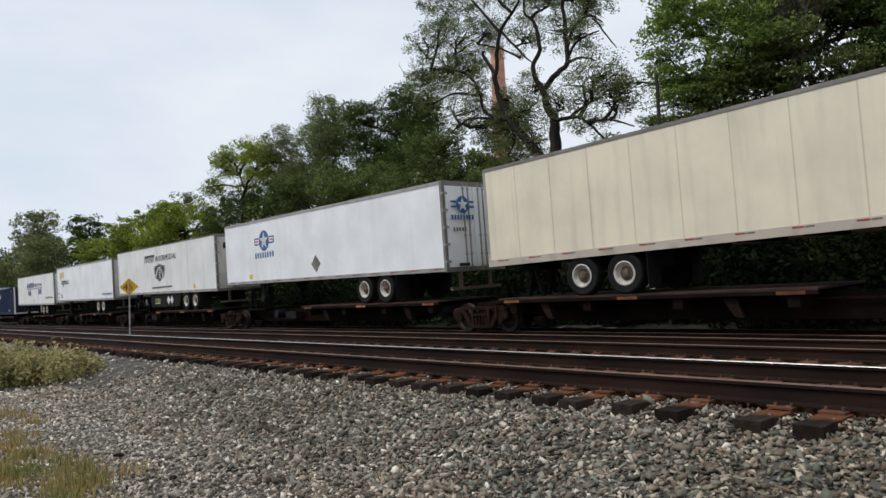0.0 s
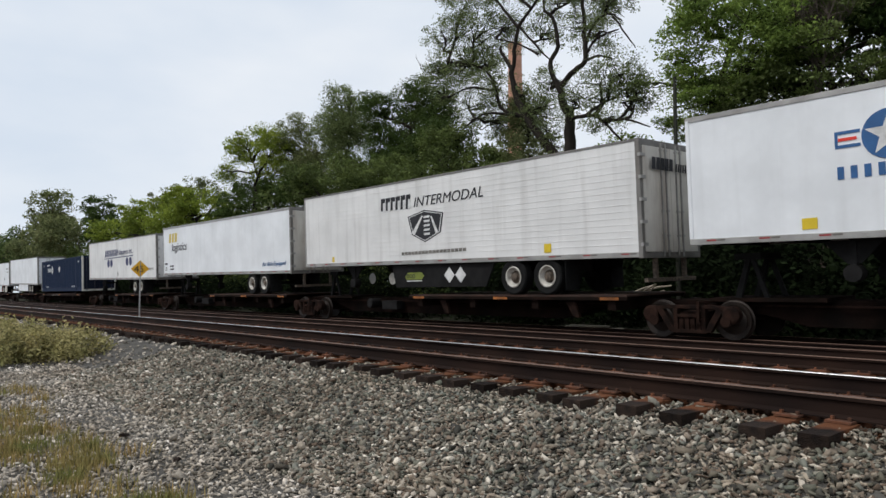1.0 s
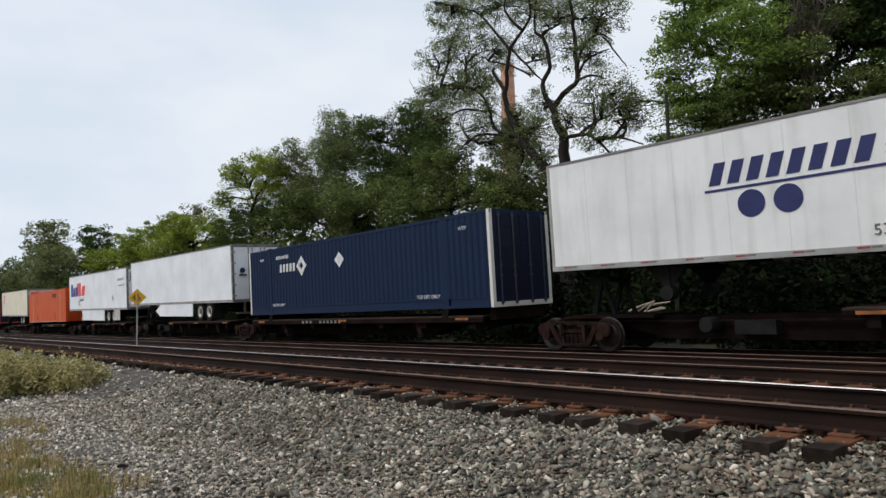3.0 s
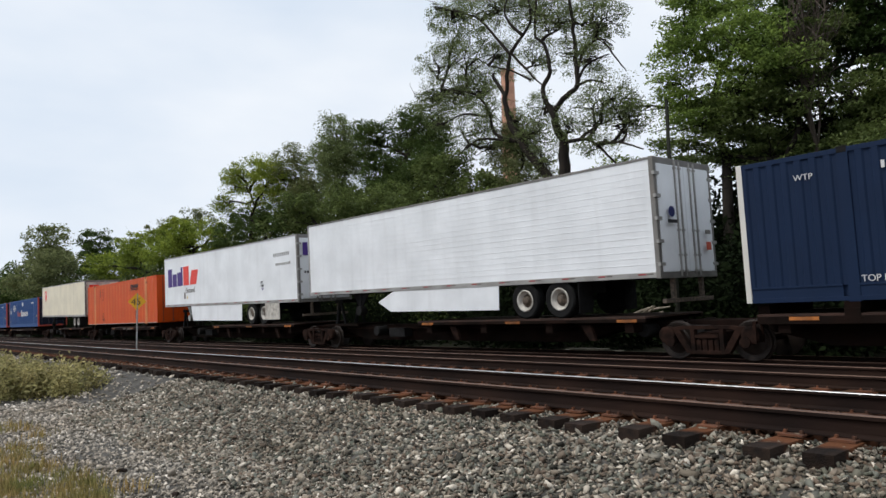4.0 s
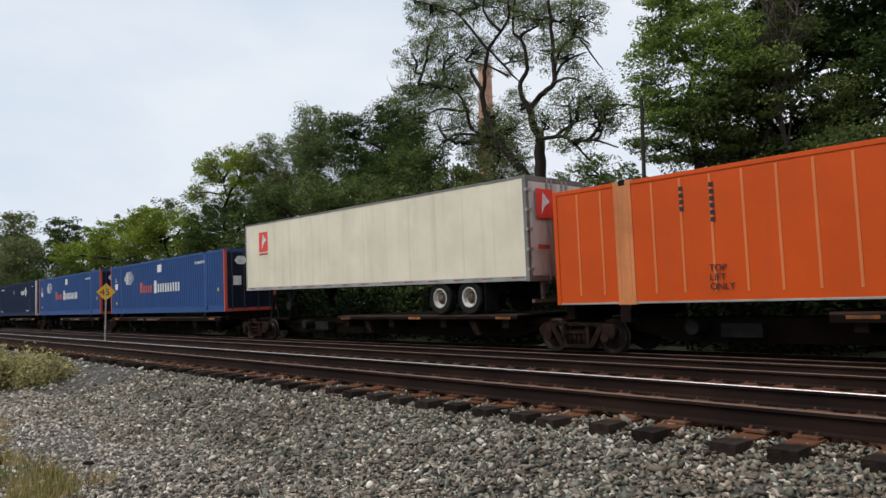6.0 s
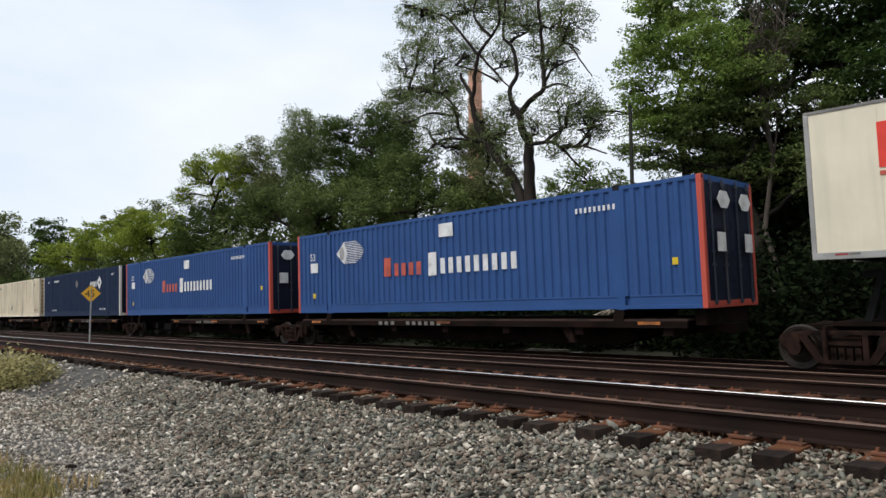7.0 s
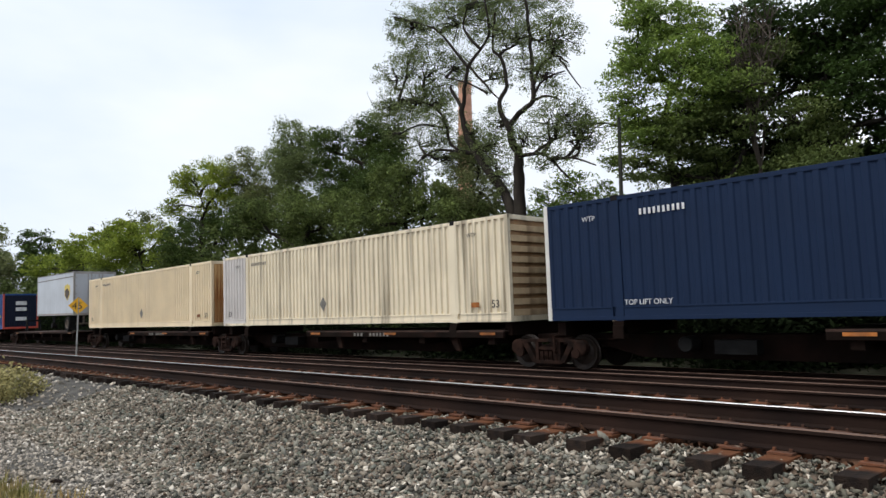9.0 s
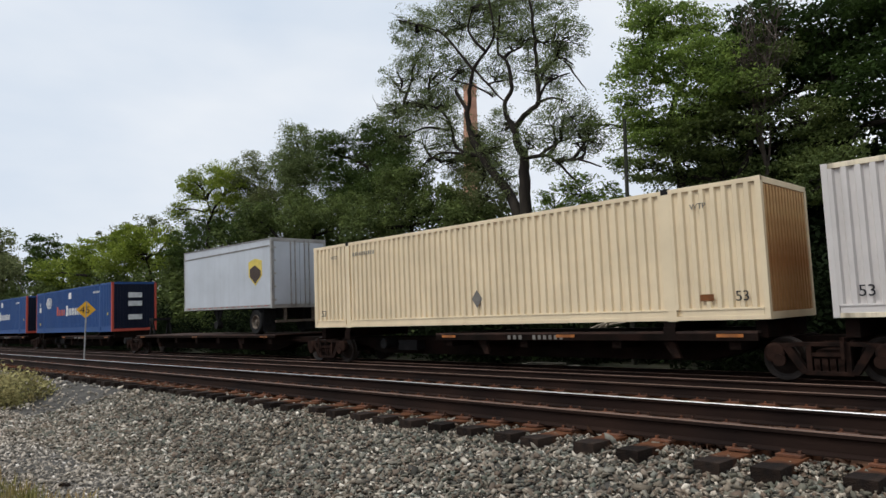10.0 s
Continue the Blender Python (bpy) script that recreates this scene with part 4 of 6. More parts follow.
    for k, mt, yy in ((0.93, "white_ink", -1.297), (0.88, "ink", -1.299)):
        poly(t, "shield_rim", [(7.92 + (a - 7.92) * k, 3.28 + (b - 3.28) * k) for a, b in ((7.0, 3.62), (7.9, 3.78), (8.85, 3.62), (8.7, 3.0), (7.9, 2.72), (7.2, 3.0))], M[mt], yy)
    poly(t, "shield_line", [(7.2, 3.05), (7.75, 3.60), (7.83, 3.60), (7.36, 2.98)], M["white_ink"], -1.303)
    marks(t, "shield_mark", [(7.85, 8.15, 2.95 + 0.14 * i, 3.02 + 0.14 * i, 0.02) for i in range(5)], M["white_ink"], -1.303)
    poly(t, "shield_line", [(8.2, 3.55), (8.28, 3.55), (8.58, 3.02), (8.46, 2.98)], M["white_ink"], -1.303)
    marks(t, "web_bar", word(6.6, 9.9, 2.34, 2.44, 18), M["grey_ink"])
    marks(t, "yellow_label", [(13.0, 13.25, 2.14, 2.38, 0), (2.1, 2.25, 2.26, 2.46, 0)], M["yellow"])
    bm = bmesh.new()
    prism(bm, [(5.9, 2.02), (6.1, 1.24), (10.6, 1.24), (11.0, 1.98)], -1.20, -1.14)
    part("side_skirt", bm, M["black"], t, "black side skirt", 0.01)
    for xx in (8.95, 9.48):
        poly(t, "diamond", [(xx - 0.25, 1.62), (xx, 1.37), (xx + 0.25, 1.62), (xx, 1.87)], M["white_ink"], -1.206)
    poly(t, "green_label", [(6.7, 1.50), (7.55, 1.50), (7.68, 1.62), (7.55, 1.74), (6.8, 1.74), (6.65, 1.62)], M["olive"], -1.206)
    lettering("label_mark", "eco", 6.74, 7.2, 1.55, 1.69, M["ink"], t, -1.211)
    marks(t, "label_line", [(6.75, 7.55, 1.44, 1.47, 0)], M["white_ink"], -1.206)
    disc(t, "spare_hub", 4.25, 1.58, 0.20, M["alu_dark"], -0.9)
    disc(t, "spare_hub", 5.5, 1.55, 0.21, M["rim"], -0.9)
    rear_marks(t, "rear_name_bar", word(0, 0.95, 0, 0.3, 5, 0.03), M["ink"], 14.90, -0.95, 4.02)
    rear_marks(t, "rear_name_bar", word(1.05, 2.0, 0, 0.2, 9, 0.03, (), 0.4), M["ink"], 14.90, -0.95, 4.02)
    # white trailer with gold and black lettering
    t = semi_trailer(-66.47, 16.08, WHITE, "white semi-trailer with faded gold and black lettering blocks", "smooth", ridge_mat=WHITE, doors=RUST_DOOR, top=0.11, top_mat="alu", axles=(3.98, 2.71))
    marks(t, "gold_name", word(1.0, 2.45, 4.02, 4.55, 3, 0.12, gap=0.35), M["gold_ink"])
    lettering("service_mark", "logistics", 1.5, 3.9, 3.36, 3.95, M["ink"], t, slant=0.2)
    letters("length_mark", "53", 0.32, M["grey_ink"], t, 0.35, -1.297, 2.38)
    marks(t, "number_bar", [(0.3, 0.75, 2.74, 2.84, 0), (1.15, 1.75, 2.6, 2.68, 0), (1.2, 1.75, 2.42, 2.5, 0)], M["ink"])
    lettering("suspension_mark", "Air Ride Equipped", 13.3, 15.6, 2.22, 2.46, M["blue_ink"], t, slant=0.25)
    # white trailer with dark blue lettering and pairs of discs
    t = semi_trailer(-83.78, 16.08, WHITE_2, "white semi-trailer with navy lettering blocks and blue discs", "panels", ridge_mat=SEAM, top_mat="alu_dark", axles=(4.50, 3.21))
    marks(t, "dark_name", word(4.55, 7.85, 3.70, 4.18, 8, 0.16, gap=0.38), M["navy_ink"])
    lettering("trade_mark", "shippers inc.", 7.98, 11.3, 3.64, 4.12, M["navy_ink"], t)
    marks(t, "underline", [(4.45, 11.35, 3.56, 3.615, 0)], M["navy_ink"])
    for xx in (5.45, 6.2, 10.0, 10.75):
        disc(t, "blue_disc", xx, 3.22, 0.29, M["navy_ink"])
    marks(t, "web_bar", word(12.6, 15.5, 2.50, 2.66, 16, 0, (), 0.55), M["grey_ink"])
    letters("length_mark", "53", 0.3, M["grey_ink"], t, 7.65, -1.297, 2.32)
    rear_marks(t, "rear_name_bar", word(0, 1.9, 0, 0.2, 17, 0.04, (), 0.4), M["navy_ink"], 14.90, -0.95, 4.0)
    for yy in (-0.7, 0.55):
        disc(t, "rear_disc", 0, 0, 0.12, M["navy_ink"]).matrix_basis = pose(14.90, yy, 3.72, 0, 0, 90)
    # navy container
    t = container(-102.15, NAVY, "navy blue corrugated shipping container with white lettering", post=OFFWHITE, end="doors", end_mat=NAVY_2, rod_mat=STEELBLUE, depth=0.028)
    navy_marks(t, 3.0, False)
    # white ribbed trailer with a long white skirt
    t = semi_trailer(-120.2, 16.08, WHITE, "plain white ribbed semi-trailer with a white side skirt", "ribbed", ridge_mat=WHITE, skirt=(4.75, 10.8, WHITE, 1.20, 0.75), axles=(4.32, 3.08))
    disc(t, "rear_badge", 0, 0, 0.13, M["navy_ink"]).matrix_basis = pose(14.90, -0.80, 3.45, 0, 0, 90)
    rear_marks(t, "rear_label", [(-0.2, 0.2, 0, 0.08, 0)], M["ink"], 14.90, -0.78, 3.18)
    rear_marks(t, "rear_label", [(0, 0.22, 0, 0.2, 0)], M["red_ink"], 14.90, 0.7, 2.55)
    rear_marks(t, "rear_label", [(0, 0.25, 0, 0.1, 0)], M["grey_ink"], 14.90, 0.68, 2.95)
    # white parcel trailer
    t = semi_trailer(-137.2, 16.08, WHITE, "white parcel semi-trailer with purple and red lettering blocks", "smooth", ridge_mat=WHITE, skirt=(4.0, 10.5, WHITE, 1.12, 0.3), leg_mat="alu", top_mat="alu", front_mat=None, axles=(4.61, 3.32))
    parcel_marks(t)
    # orange container
    t = container(-154.72, ORANGE, "orange shipping container with pale worn lift posts", "ribs", lift=PALE, rail=ORANGE, end="doors", post=ORANGE, rod_mat=RODS, rib=RIB)
    marks(t, "name_bar", word(10.85, 12.5, 3.52, 3.78, 9, 0.06, gap=0.4), M["ink"], -1.308)
    for xx in (1.92, 2.2, 13.84, 14.12):
        marks(t, "post_groove", [(xx - 0.012, xx + 0.012, 1.35, 3.95, 0)], RIB, -1.308)
    marks(t, "rear_label", [(0, 0.24, 0, 0.2, 0), (0.02, 0.22, -0.5, -0.34, 0)], M["gold_ink"]).matrix_basis = pose(14.92, 0.55, 2.2, 0, 0, 90)
    marks(t, "underline", [(10.85, 12.5, 3.42, 3.475, 0)], M["ink"], -1.308)
    letters("top_lift_mark", "TOP\nLIFT\nONLY", 0.2, M["ink"], t, 11.75, -1.309, 1.9)
    letters("top_lift_mark", "TOP\nLIFT\nONLY", 0.2, M["ink"], t, 4.1, -1.309, 1.9)
    marks(t, "number_bar", [(3.5, 3.6, 3.70 - 0.15 * i, 3.80 - 0.15 * i, 0) for i in range(4)] + [(4.2, 4.3, 3.70 - 0.15 * i, 3.80 - 0.15 * i, 0) for i in range(6)], M["ink"], -1.300)
    letters("lift_mark", "WTP", 0.16, M["ink"], t, 14.0, -1.312, 3.72)
    rear_marks(t, "rear_name_bar", word(0, 1.6, 0, 0.26, 9, 0.05, (), 0.35), M["ink"], 14.92, -0.75, 3.42)
    rear_marks(t, "rear_underline", [(0, 1.6, -0.12, -0.05, 0)], M["ink"], 14.92, -0.75, 3.42)
    # ivory trailer
    t = semi_trailer(-171.7, 16.08, IVORY, "ivory panelled semi-trailer with a small red emblem", "panels", ridge_mat=IVORY_SEAM, doors=RUST_DOOR, axles=(3.62, 2.35))
    marks(t, "red_emblem", [(1.22, 1.95, 3.72, 4.55, 0)], M["vermilion"])
    marks(t, "emblem_bar", [(1.22, 1.95, 3.58, 3.66, 0)], M["red_ink"])
    poly(t, "emblem_mark", [(1.45, 3.8), (1.55, 4.45), (1.85, 4.2), (1.6, 4.05)], M["white_ink"], -1.303)
    for yy in (-1.0, 0.25):
        rear_marks(t, "rear_emblem", [(0, 0.72, 0, 0.8, 0)], M["vermilion"], 14.90, yy, 3.6)
        poly(t, "rear_emblem_mark", [(0.2, 0.1), (0.28, 0.7), (0.56, 0.45), (0.34, 0.32)], M["white_ink"], -1.303).matrix_basis = pose(14.90, yy, 3.6, 0, 0, 90)
        rear_marks(t, "rear_label", [(0, 0.5, 0, 0.12, 0)], M["red_ink"], 14.90, yy, 2.75)
    # two blue containers
    for xl in (-189.89, -208.07):
        t = container(xl, BLUE, "blue corrugated container with red corner posts and lettering blocks", post=REDPOST, end="doors", end_mat=NAVY_2, rod_mat=STEELBLUE)
        blue_marks(t, False)
    # dark navy container
    t = container(-225.2, NAVY, "dark navy corrugated container with a white square emblem", post=OFFWHITE, end="doors", end_mat=NAVY_2, rod_mat=STEELBLUE, depth=0.028)
    navy_marks(t, 12.5, True)
    # cream containers
    t = container(-242.5, BUFF_STREAK, "cream corrugated container streaked with dark stains", lift=BUFF_STREAK, end="bars", end_mat=LADDER, rod_mat=RUSTWALL, first_panel=OFFGREY, sill=0.24, n_waves=66, depth=0.055)
    cream_marks(t, 7.44)
    t = container(-259.7, BUFF, "buff corrugated container with a rust-streaked end", end="waves", end_mat=RUSTEND, sill=0.24, n_waves=66, depth=0.055)
    cream_marks(t, 8.13)
    # short grey parcel trailer
    t = semi_trailer(-270.88, 8.16, GREY, "short pale grey parcel semi-trailer with a brown shield", "plain", axles=(1.4,), rise=0.08, zr=2.06, height=2.8, tape=True, front_mat="alu", post="alu", rim="hub")
    poly(t, "shield", [(6.3, 4.0), (6.85, 4.12), (7.4, 4.0), (7.4, 3.4), (6.85, 3.0), (6.3, 3.4)], M["gold_ink"])
    poly(t, "shield_lower", [(6.4, 3.7), (6.85, 3.84), (7.3, 3.6), (7.3, 3.4), (6.85, 3.08), (6.4, 3.4)], M["brown_shield"], -1.298)
    marks(t, "grey_band", [(0.1, 8.0, 4.52, 4.58, 0)], M["grey_ink"])
    # blue containers at the tail
    for xl in (-296.9, -315.9):
        t = container(xl, BLUE, "blue corrugated container with red corner posts and lettering blocks", post=REDPOST, end="waves", end_mat=NAVY_2)
        blue_marks(t, True)

    # the cars below
    units = [(-13.94, 18.1, (0.3, 8.9), "trailer", -0.7), (-31.87, 17.25, (7.0, 15.6), "trailer", -0.2), (-49.17, 17.25, (7.0, 15.6), "trailer", -0.2), (-66.47, 17.15, (7.0, 15.6), "trailer", -0.4),
             (-83.78, 18.9, (7.0, 15.6), "trailer", 0.4), (-102.15, 17.25, (0.2, 15.6), "box", -1.05), (-120.2, 16.9, (7.0, 15.6), "trailer", 0.2), (-137.2, 17.7, (7.0, 15.6), "trailer", 0.0),
             (-154.72, 16.7, (6.4, 15.8), "box", 0.4), (-171.7, 18.5, (7.0, 15.6), "trailer", 0.4), (-189.89, 18.3, (0.3, 15.6), "box", -0.9), (-208.07, 16.3, (6.4, 15.9), "box", 0.1),
             (-225.2, 17.0, (6.4, 15.8), "box", -0.2), (-242.5, 17.2, (6.4, 15.8), "box", -0.2), (-259.7, 18.1, (6.4, 15.8), "box", 0.4), (-277.9, 18.0, (1.0, 15.4), "trailer", 0.2), (-296.9, 18.2, (6.4, 15.8), "box", -0.9), (-315.9, 18.2, (6.4, 15.8), "box", -0.9)]
    for xl, pitch, plat, kind, at in units:
        spine_car(xl, pitch, plat, kind, at)


def navy_marks(t, x_emblem, old):
    """White lettering blocks and a ring of four slabs."""
    xe = x_emblem if old else 5.5
    y = -1.309
    marks(t, "name_bar", word(xe - 1.75 if old else 3.0, xe - 0.44 if old else 4.46, 3.04, 3.38, 5, 0.03, gap=0.42), M["white_ink"], y)
    cx, cz = (xe, 3.28) if old else (4.9, 3.22)
    for i in range(4):
        a = i * math.pi / 2
        q = [(0.125, 0.29), (0.0, 0.42), (-0.29, 0.125), (-0.155, 0.01)]
        poly(t, "emblem_slab", [(cx + u * math.cos(a) - v * math.sin(a), cz + u * math.sin(a) + v * math.cos(a)) for u, v in q], M["white_ink"], y)
    letters("top_lift_mark", "TOP LIFT ONLY", 0.17, M["white_ink"], t, 12.5 if old else 2.2, y, 1.58)
    letters("top_lift_mark", "TOP LIFT ONLY", 0.17, M["white_ink"], t, 2.2 if old else 12.5, y, 1.58)
    letters("lift_mark", "WTP", 0.17, M["white_ink"], t, 1.15, y, 3.62)
    letters("lift_mark", "WTP", 0.17, M["white_ink"], t, 14.7, y, 3.62)
    marks(t, "number_bar", word(2.7, 3.85, 3.62, 3.76, 10, 0, (), 0.5), M["white_ink"], y)
    if not old:
        poly(t, "placard", [(7.5, 3.25), (7.83, 2.95), (8.16, 3.25), (7.83, 3.55)], M["white_ink"], y)
    else:
        poly(t, "placard", [(7.7, 3.32), (7.97, 3.05), (8.24, 3.32), (7.97, 3.6)], M["grey_ink"], y)


def parcel_marks(t):
    """Large purple and red blocks in place of the name."""
    y = -1.294
    z = 3.25
    marks(t, "purple_name", [(0.55, 1.20, z, z + 1.05, 0.0), (1.30, 1.95, z, z + 0.72, 0), (2.05, 2.86, z, z + 0.78, 0), (2.60, 2.86, z + 0.78, z + 1.05, 0)], M["purple_ink"], y)
    marks(t, "red_name", [(2.98, 3.80, z, z + 1.05, 0), (3.92, 4.86, z, z + 0.78, 0.3)], M["vermilion"], y)
    letters("service_mark", "Ground", 0.42, M["grey_ink"], t, 3.3, y - 0.002, 2.82)
    marks(t, "small_label", [(3.05, 3.25, 2.5, 2.85, 0)], M["grey_ink"], y)
    marks(t, "yellow_label", [(3.45, 3.6, 2.5, 2.62, 0)], M["yellow"], y)
    marks(t, "web_bar", word(13.9, 15.4, 3.95, 4.1, 9, 0, (), 0.4) + word(14.1, 15.5, 3.55, 3.66, 9, 0, (), 0.4), M["alu"], y)
    lettering("lift_mark", "LIFT\nHERE", 12.58, 12.90, 2.70, 2.96, M["ink"], t)
    poly(t, "lift_arrow", [(12.66, 2.64), (12.74, 2.54), (12.82, 2.64)], M["purple_ink"], y)
    rear_marks(t, "rear_name_bar", word(0, 0.95, 0, 0.55, 3, 0, (0,), 0.25), M["purple_ink"], 14.90, -1.1, 3.85)
    rear_marks(t, "rear_number_bar", word(0, 1.0, 0, 0.1, 8, 0, (), 0.4), M["ink"], 14.90, -1.05, 3.1)
    boxpart("side_skirt", (12.95, 14.3, -1.29, -1.26, 1.2, 1.95), M["rim"], t, "white rear skirt panel", 0.006)


def blue_marks(t, tail):
    """Red and white lettering blocks, a faded globe, white squares."""
    y = -1.309
    x0 = 5.2
    marks(t, "red_name", [(x0, x0 + 0.34, 2.38, 2.98, 0.02)] + word(x0 + 0.52, x0 + 1.95, 2.38, 2.78, 4, 0.01, gap=0.42), M["red_ink"], y)
    marks(t, "white_name", [(x0 + 2.14, x0 + 2.5, 2.32, 3.02, 0.02)] + word(x0 + 2.68, x0 + 5.8, 2.36, 2.82, 9, 0.0, gap=0.45), M["white_ink"], y)
    poly(t, "globe", [(2.55, 3.3), (3.0, 2.92), (3.2, 3.3), (3.0, 3.68)], M["white_ink"], y)
    marks(t, "globe_streak", [(3.1 - 0.012 * (i - 6) ** 2 * 0.3, 4.12 - 0.012 * (i - 6) ** 2, 2.94 + 0.06 * i, 2.965 + 0.06 * i, 0) for i in range(13)], M["white_ink"], y)
    disc(t, "globe_face", 2.88, 3.3, 0.14, M["alu"], y - 0.003, 0.24)
    letters("length_mark", "53", 0.36, M["white_ink"], t, 0.85, y, 3.15)
    marks(t, "white_square", [(0.88, 1.35, 2.70, 3.05, 0), (7.85, 8.45, 3.45, 3.85, 0)], M["white_ink"], y)
    marks(t, "number_bar", word(12.8, 14.0, 3.60, 3.73, 9, 0, (), 0.5), M["white_ink"], y)
    marks(t, "yellow_label", [(15.32, 15.46, 2.2, 2.36, 0), (1.02, 1.18, 1.76, 1.94, 0)], M["yellow"], y)
    if tail:
        for z0, z1 in ((3.2, 3.5), (2.7, 3.0), (1.9, 2.2)):
            marks(t, "end_bar", [(0, 0.8, z0, z1, 0)], M["white_ink"]).matrix_basis = pose(14.885, -0.4, 0, 0, 0, 90)
    else:
        for yy in (-0.9, 0.2):
            disc(t, "end_globe", 0, 0, 0.32, M["white_ink"], n=6, rz=0.22).matrix_basis = pose(14.92, yy + 0.35, 3.6, 0, 0, 90)
        for yy in (-0.95, 0.45):
            marks(t, "end_label", [(0, 0.4, 0, 0.42, 0)], M["white_ink"]).matrix_basis = pose(14.92, yy, 2.45, 0, 0, 90)


def cream_marks(t, xp):
    y = -1.309
    poly(t, "placard", [(xp - 0.2, 1.95), (xp, 1.7), (xp + 0.2, 1.95), (xp, 2.2)], M["grey_ink"], y)
    letters("lift_mark", "WTP", 0.17, M["grey_ink"], t, 1.1, y, 3.62)
    letters("lift_mark", "WTP", 0.17, M["grey_ink"], t, 14.55, y, 3.62)
    marks(t, "number_bar", word(2.4, 3.6, 3.64, 3.76, 10, 0, (), 0.5), M["grey_ink"], y)
    letters("length_mark", "53", 0.30, M["ink"], t, 0.45, y, 1.62)
    letters("length_mark", "53", 0.30, M["ink"], t, 15.4, y, 1.62)
    marks(t, "yellow_label", [(14.65, 14.95, 1.64, 1.78, 0)], M["orange_mark"], y)


build_train()


# ---- sign ----
def build_sign():
    s = tagged(new("speed_sign"), "yellow diamond speed sign on a thin steel post", "sign")
    s.matrix_basis = pose(-30.3, 9.1, 0.40)
    bm = bmesh.new()
    for dx0, dx1, dy0, dy1 in ((-0.03, 0.03, -0.012, -0.004), (-0.03, -0.022, -0.004, 0.03), (0.022, 0.03, -0.004, 0.03)):
        box(bm, dx0, dx1, dy0, dy1, -0.3, 2.50)
    part("post", bm, M["post"], s)
    bm = bmesh.new()
    prism(bm, [(-0.36, 2.16), (0, 1.80), (0.36, 2.16), (0, 2.52)], -0.018, -0.013)
    board = part("board", bm, M["sign_yellow"], s, "amber diamond board")
    board.matrix_basis = pose(0, 0, 0, 0, 0, 66)
    letters("numeral", "45", 0.38, M["ink"], board, -0.225, -0.021, 2.025)


build_sign()


# ---- trees ----
def leaves_at(points, normals_seed, size, jitter, lie=1.3):
    """Pointed leaf sprays at the points, most of them with their faces to the sky."""
    rs = np.random.RandomState(normals_seed)
    n = len(points)
    p = points + rs.normal(0, jitter, (n, 3))
    up = rs.normal(0, 1, (n, 3)) + np.array([0, 0, lie])
    a = np.cross(up, rs.normal(0, 1, (n, 3)))
    a /= np.linalg.norm(a, axis=1)[:, None]
    b = np.cross(up, a)
    b /= np.linalg.norm(b, axis=1)[:, None]
    s = size * rs.uniform(0.6, 1.35, (n, 1))
    v = np.stack([p - a * s, p + b * s * 0.45, p + a * s, p - b * s * 0.45], 1).reshape(-1, 3)
    f = np.arange(4 * n).reshape(n, 4)
    return v, f


def tube(verts, faces, pts, radii, n=7):
    """Adds a tapered limb along pts."""
    base = len(verts)
    pts = [Vector(p) for p in pts]
    for i, (p, r) in enumerate(zip(pts, radii)):
        d = (pts[min(i + 1, len(pts) - 1)] - pts[max(i - 1, 0)]).normalized()
        u = d.cross(Vector((0.3, 1, 0.2))).normalized()
        w = d.cross(u)
        for k in range(n):
            c = p + r * (math.cos(2 * math.pi * k / n) * u + math.sin(2 * math.pi * k / n) * w)
            verts.append((c.x, c.y, c.z))
    for i in range(len(pts) - 1):
        for k in range(n):
            k2 = (k + 1) % n
            faces.append((base + i * n + k, base + i * n + k2, base + (i + 1) * n + k2, base + (i + 1) * n + k))


def wander(rnd, a, b, n, amount):
    """A crooked way from a to b."""
    a, b = Vector(a), Vector(b)
    pts = [a]
    for i in range(1, n):
        pts.append(a.lerp(b, i / n) + Vector((rnd.gauss(0, amount), rnd.gauss(0, amount), rnd.gauss(0, amount * 0.6))))
    return pts + [b]


def smooth_way(pts, rnd):
    """A rounded, slightly knotty line through the points."""
    out = []
    n = len(pts)
    for i in range(n - 1):
        a, b, c, d = pts[max(i - 1, 0)], pts[i], pts[i + 1], pts[min(i + 2, n - 1)]
        for k in range(4):
            u = k / 4
            p = 0.5 * (2 * b + (c - a) * u + (2 * a - 5 * b + 4 * c - d) * u * u + (3 * b - a - 3 * c + d) * u ** 3)
            out.append(p + Vector((rnd.gauss(0, 0.02), rnd.gauss(0, 0.02), 0)))
    return out + [pts[-1]]


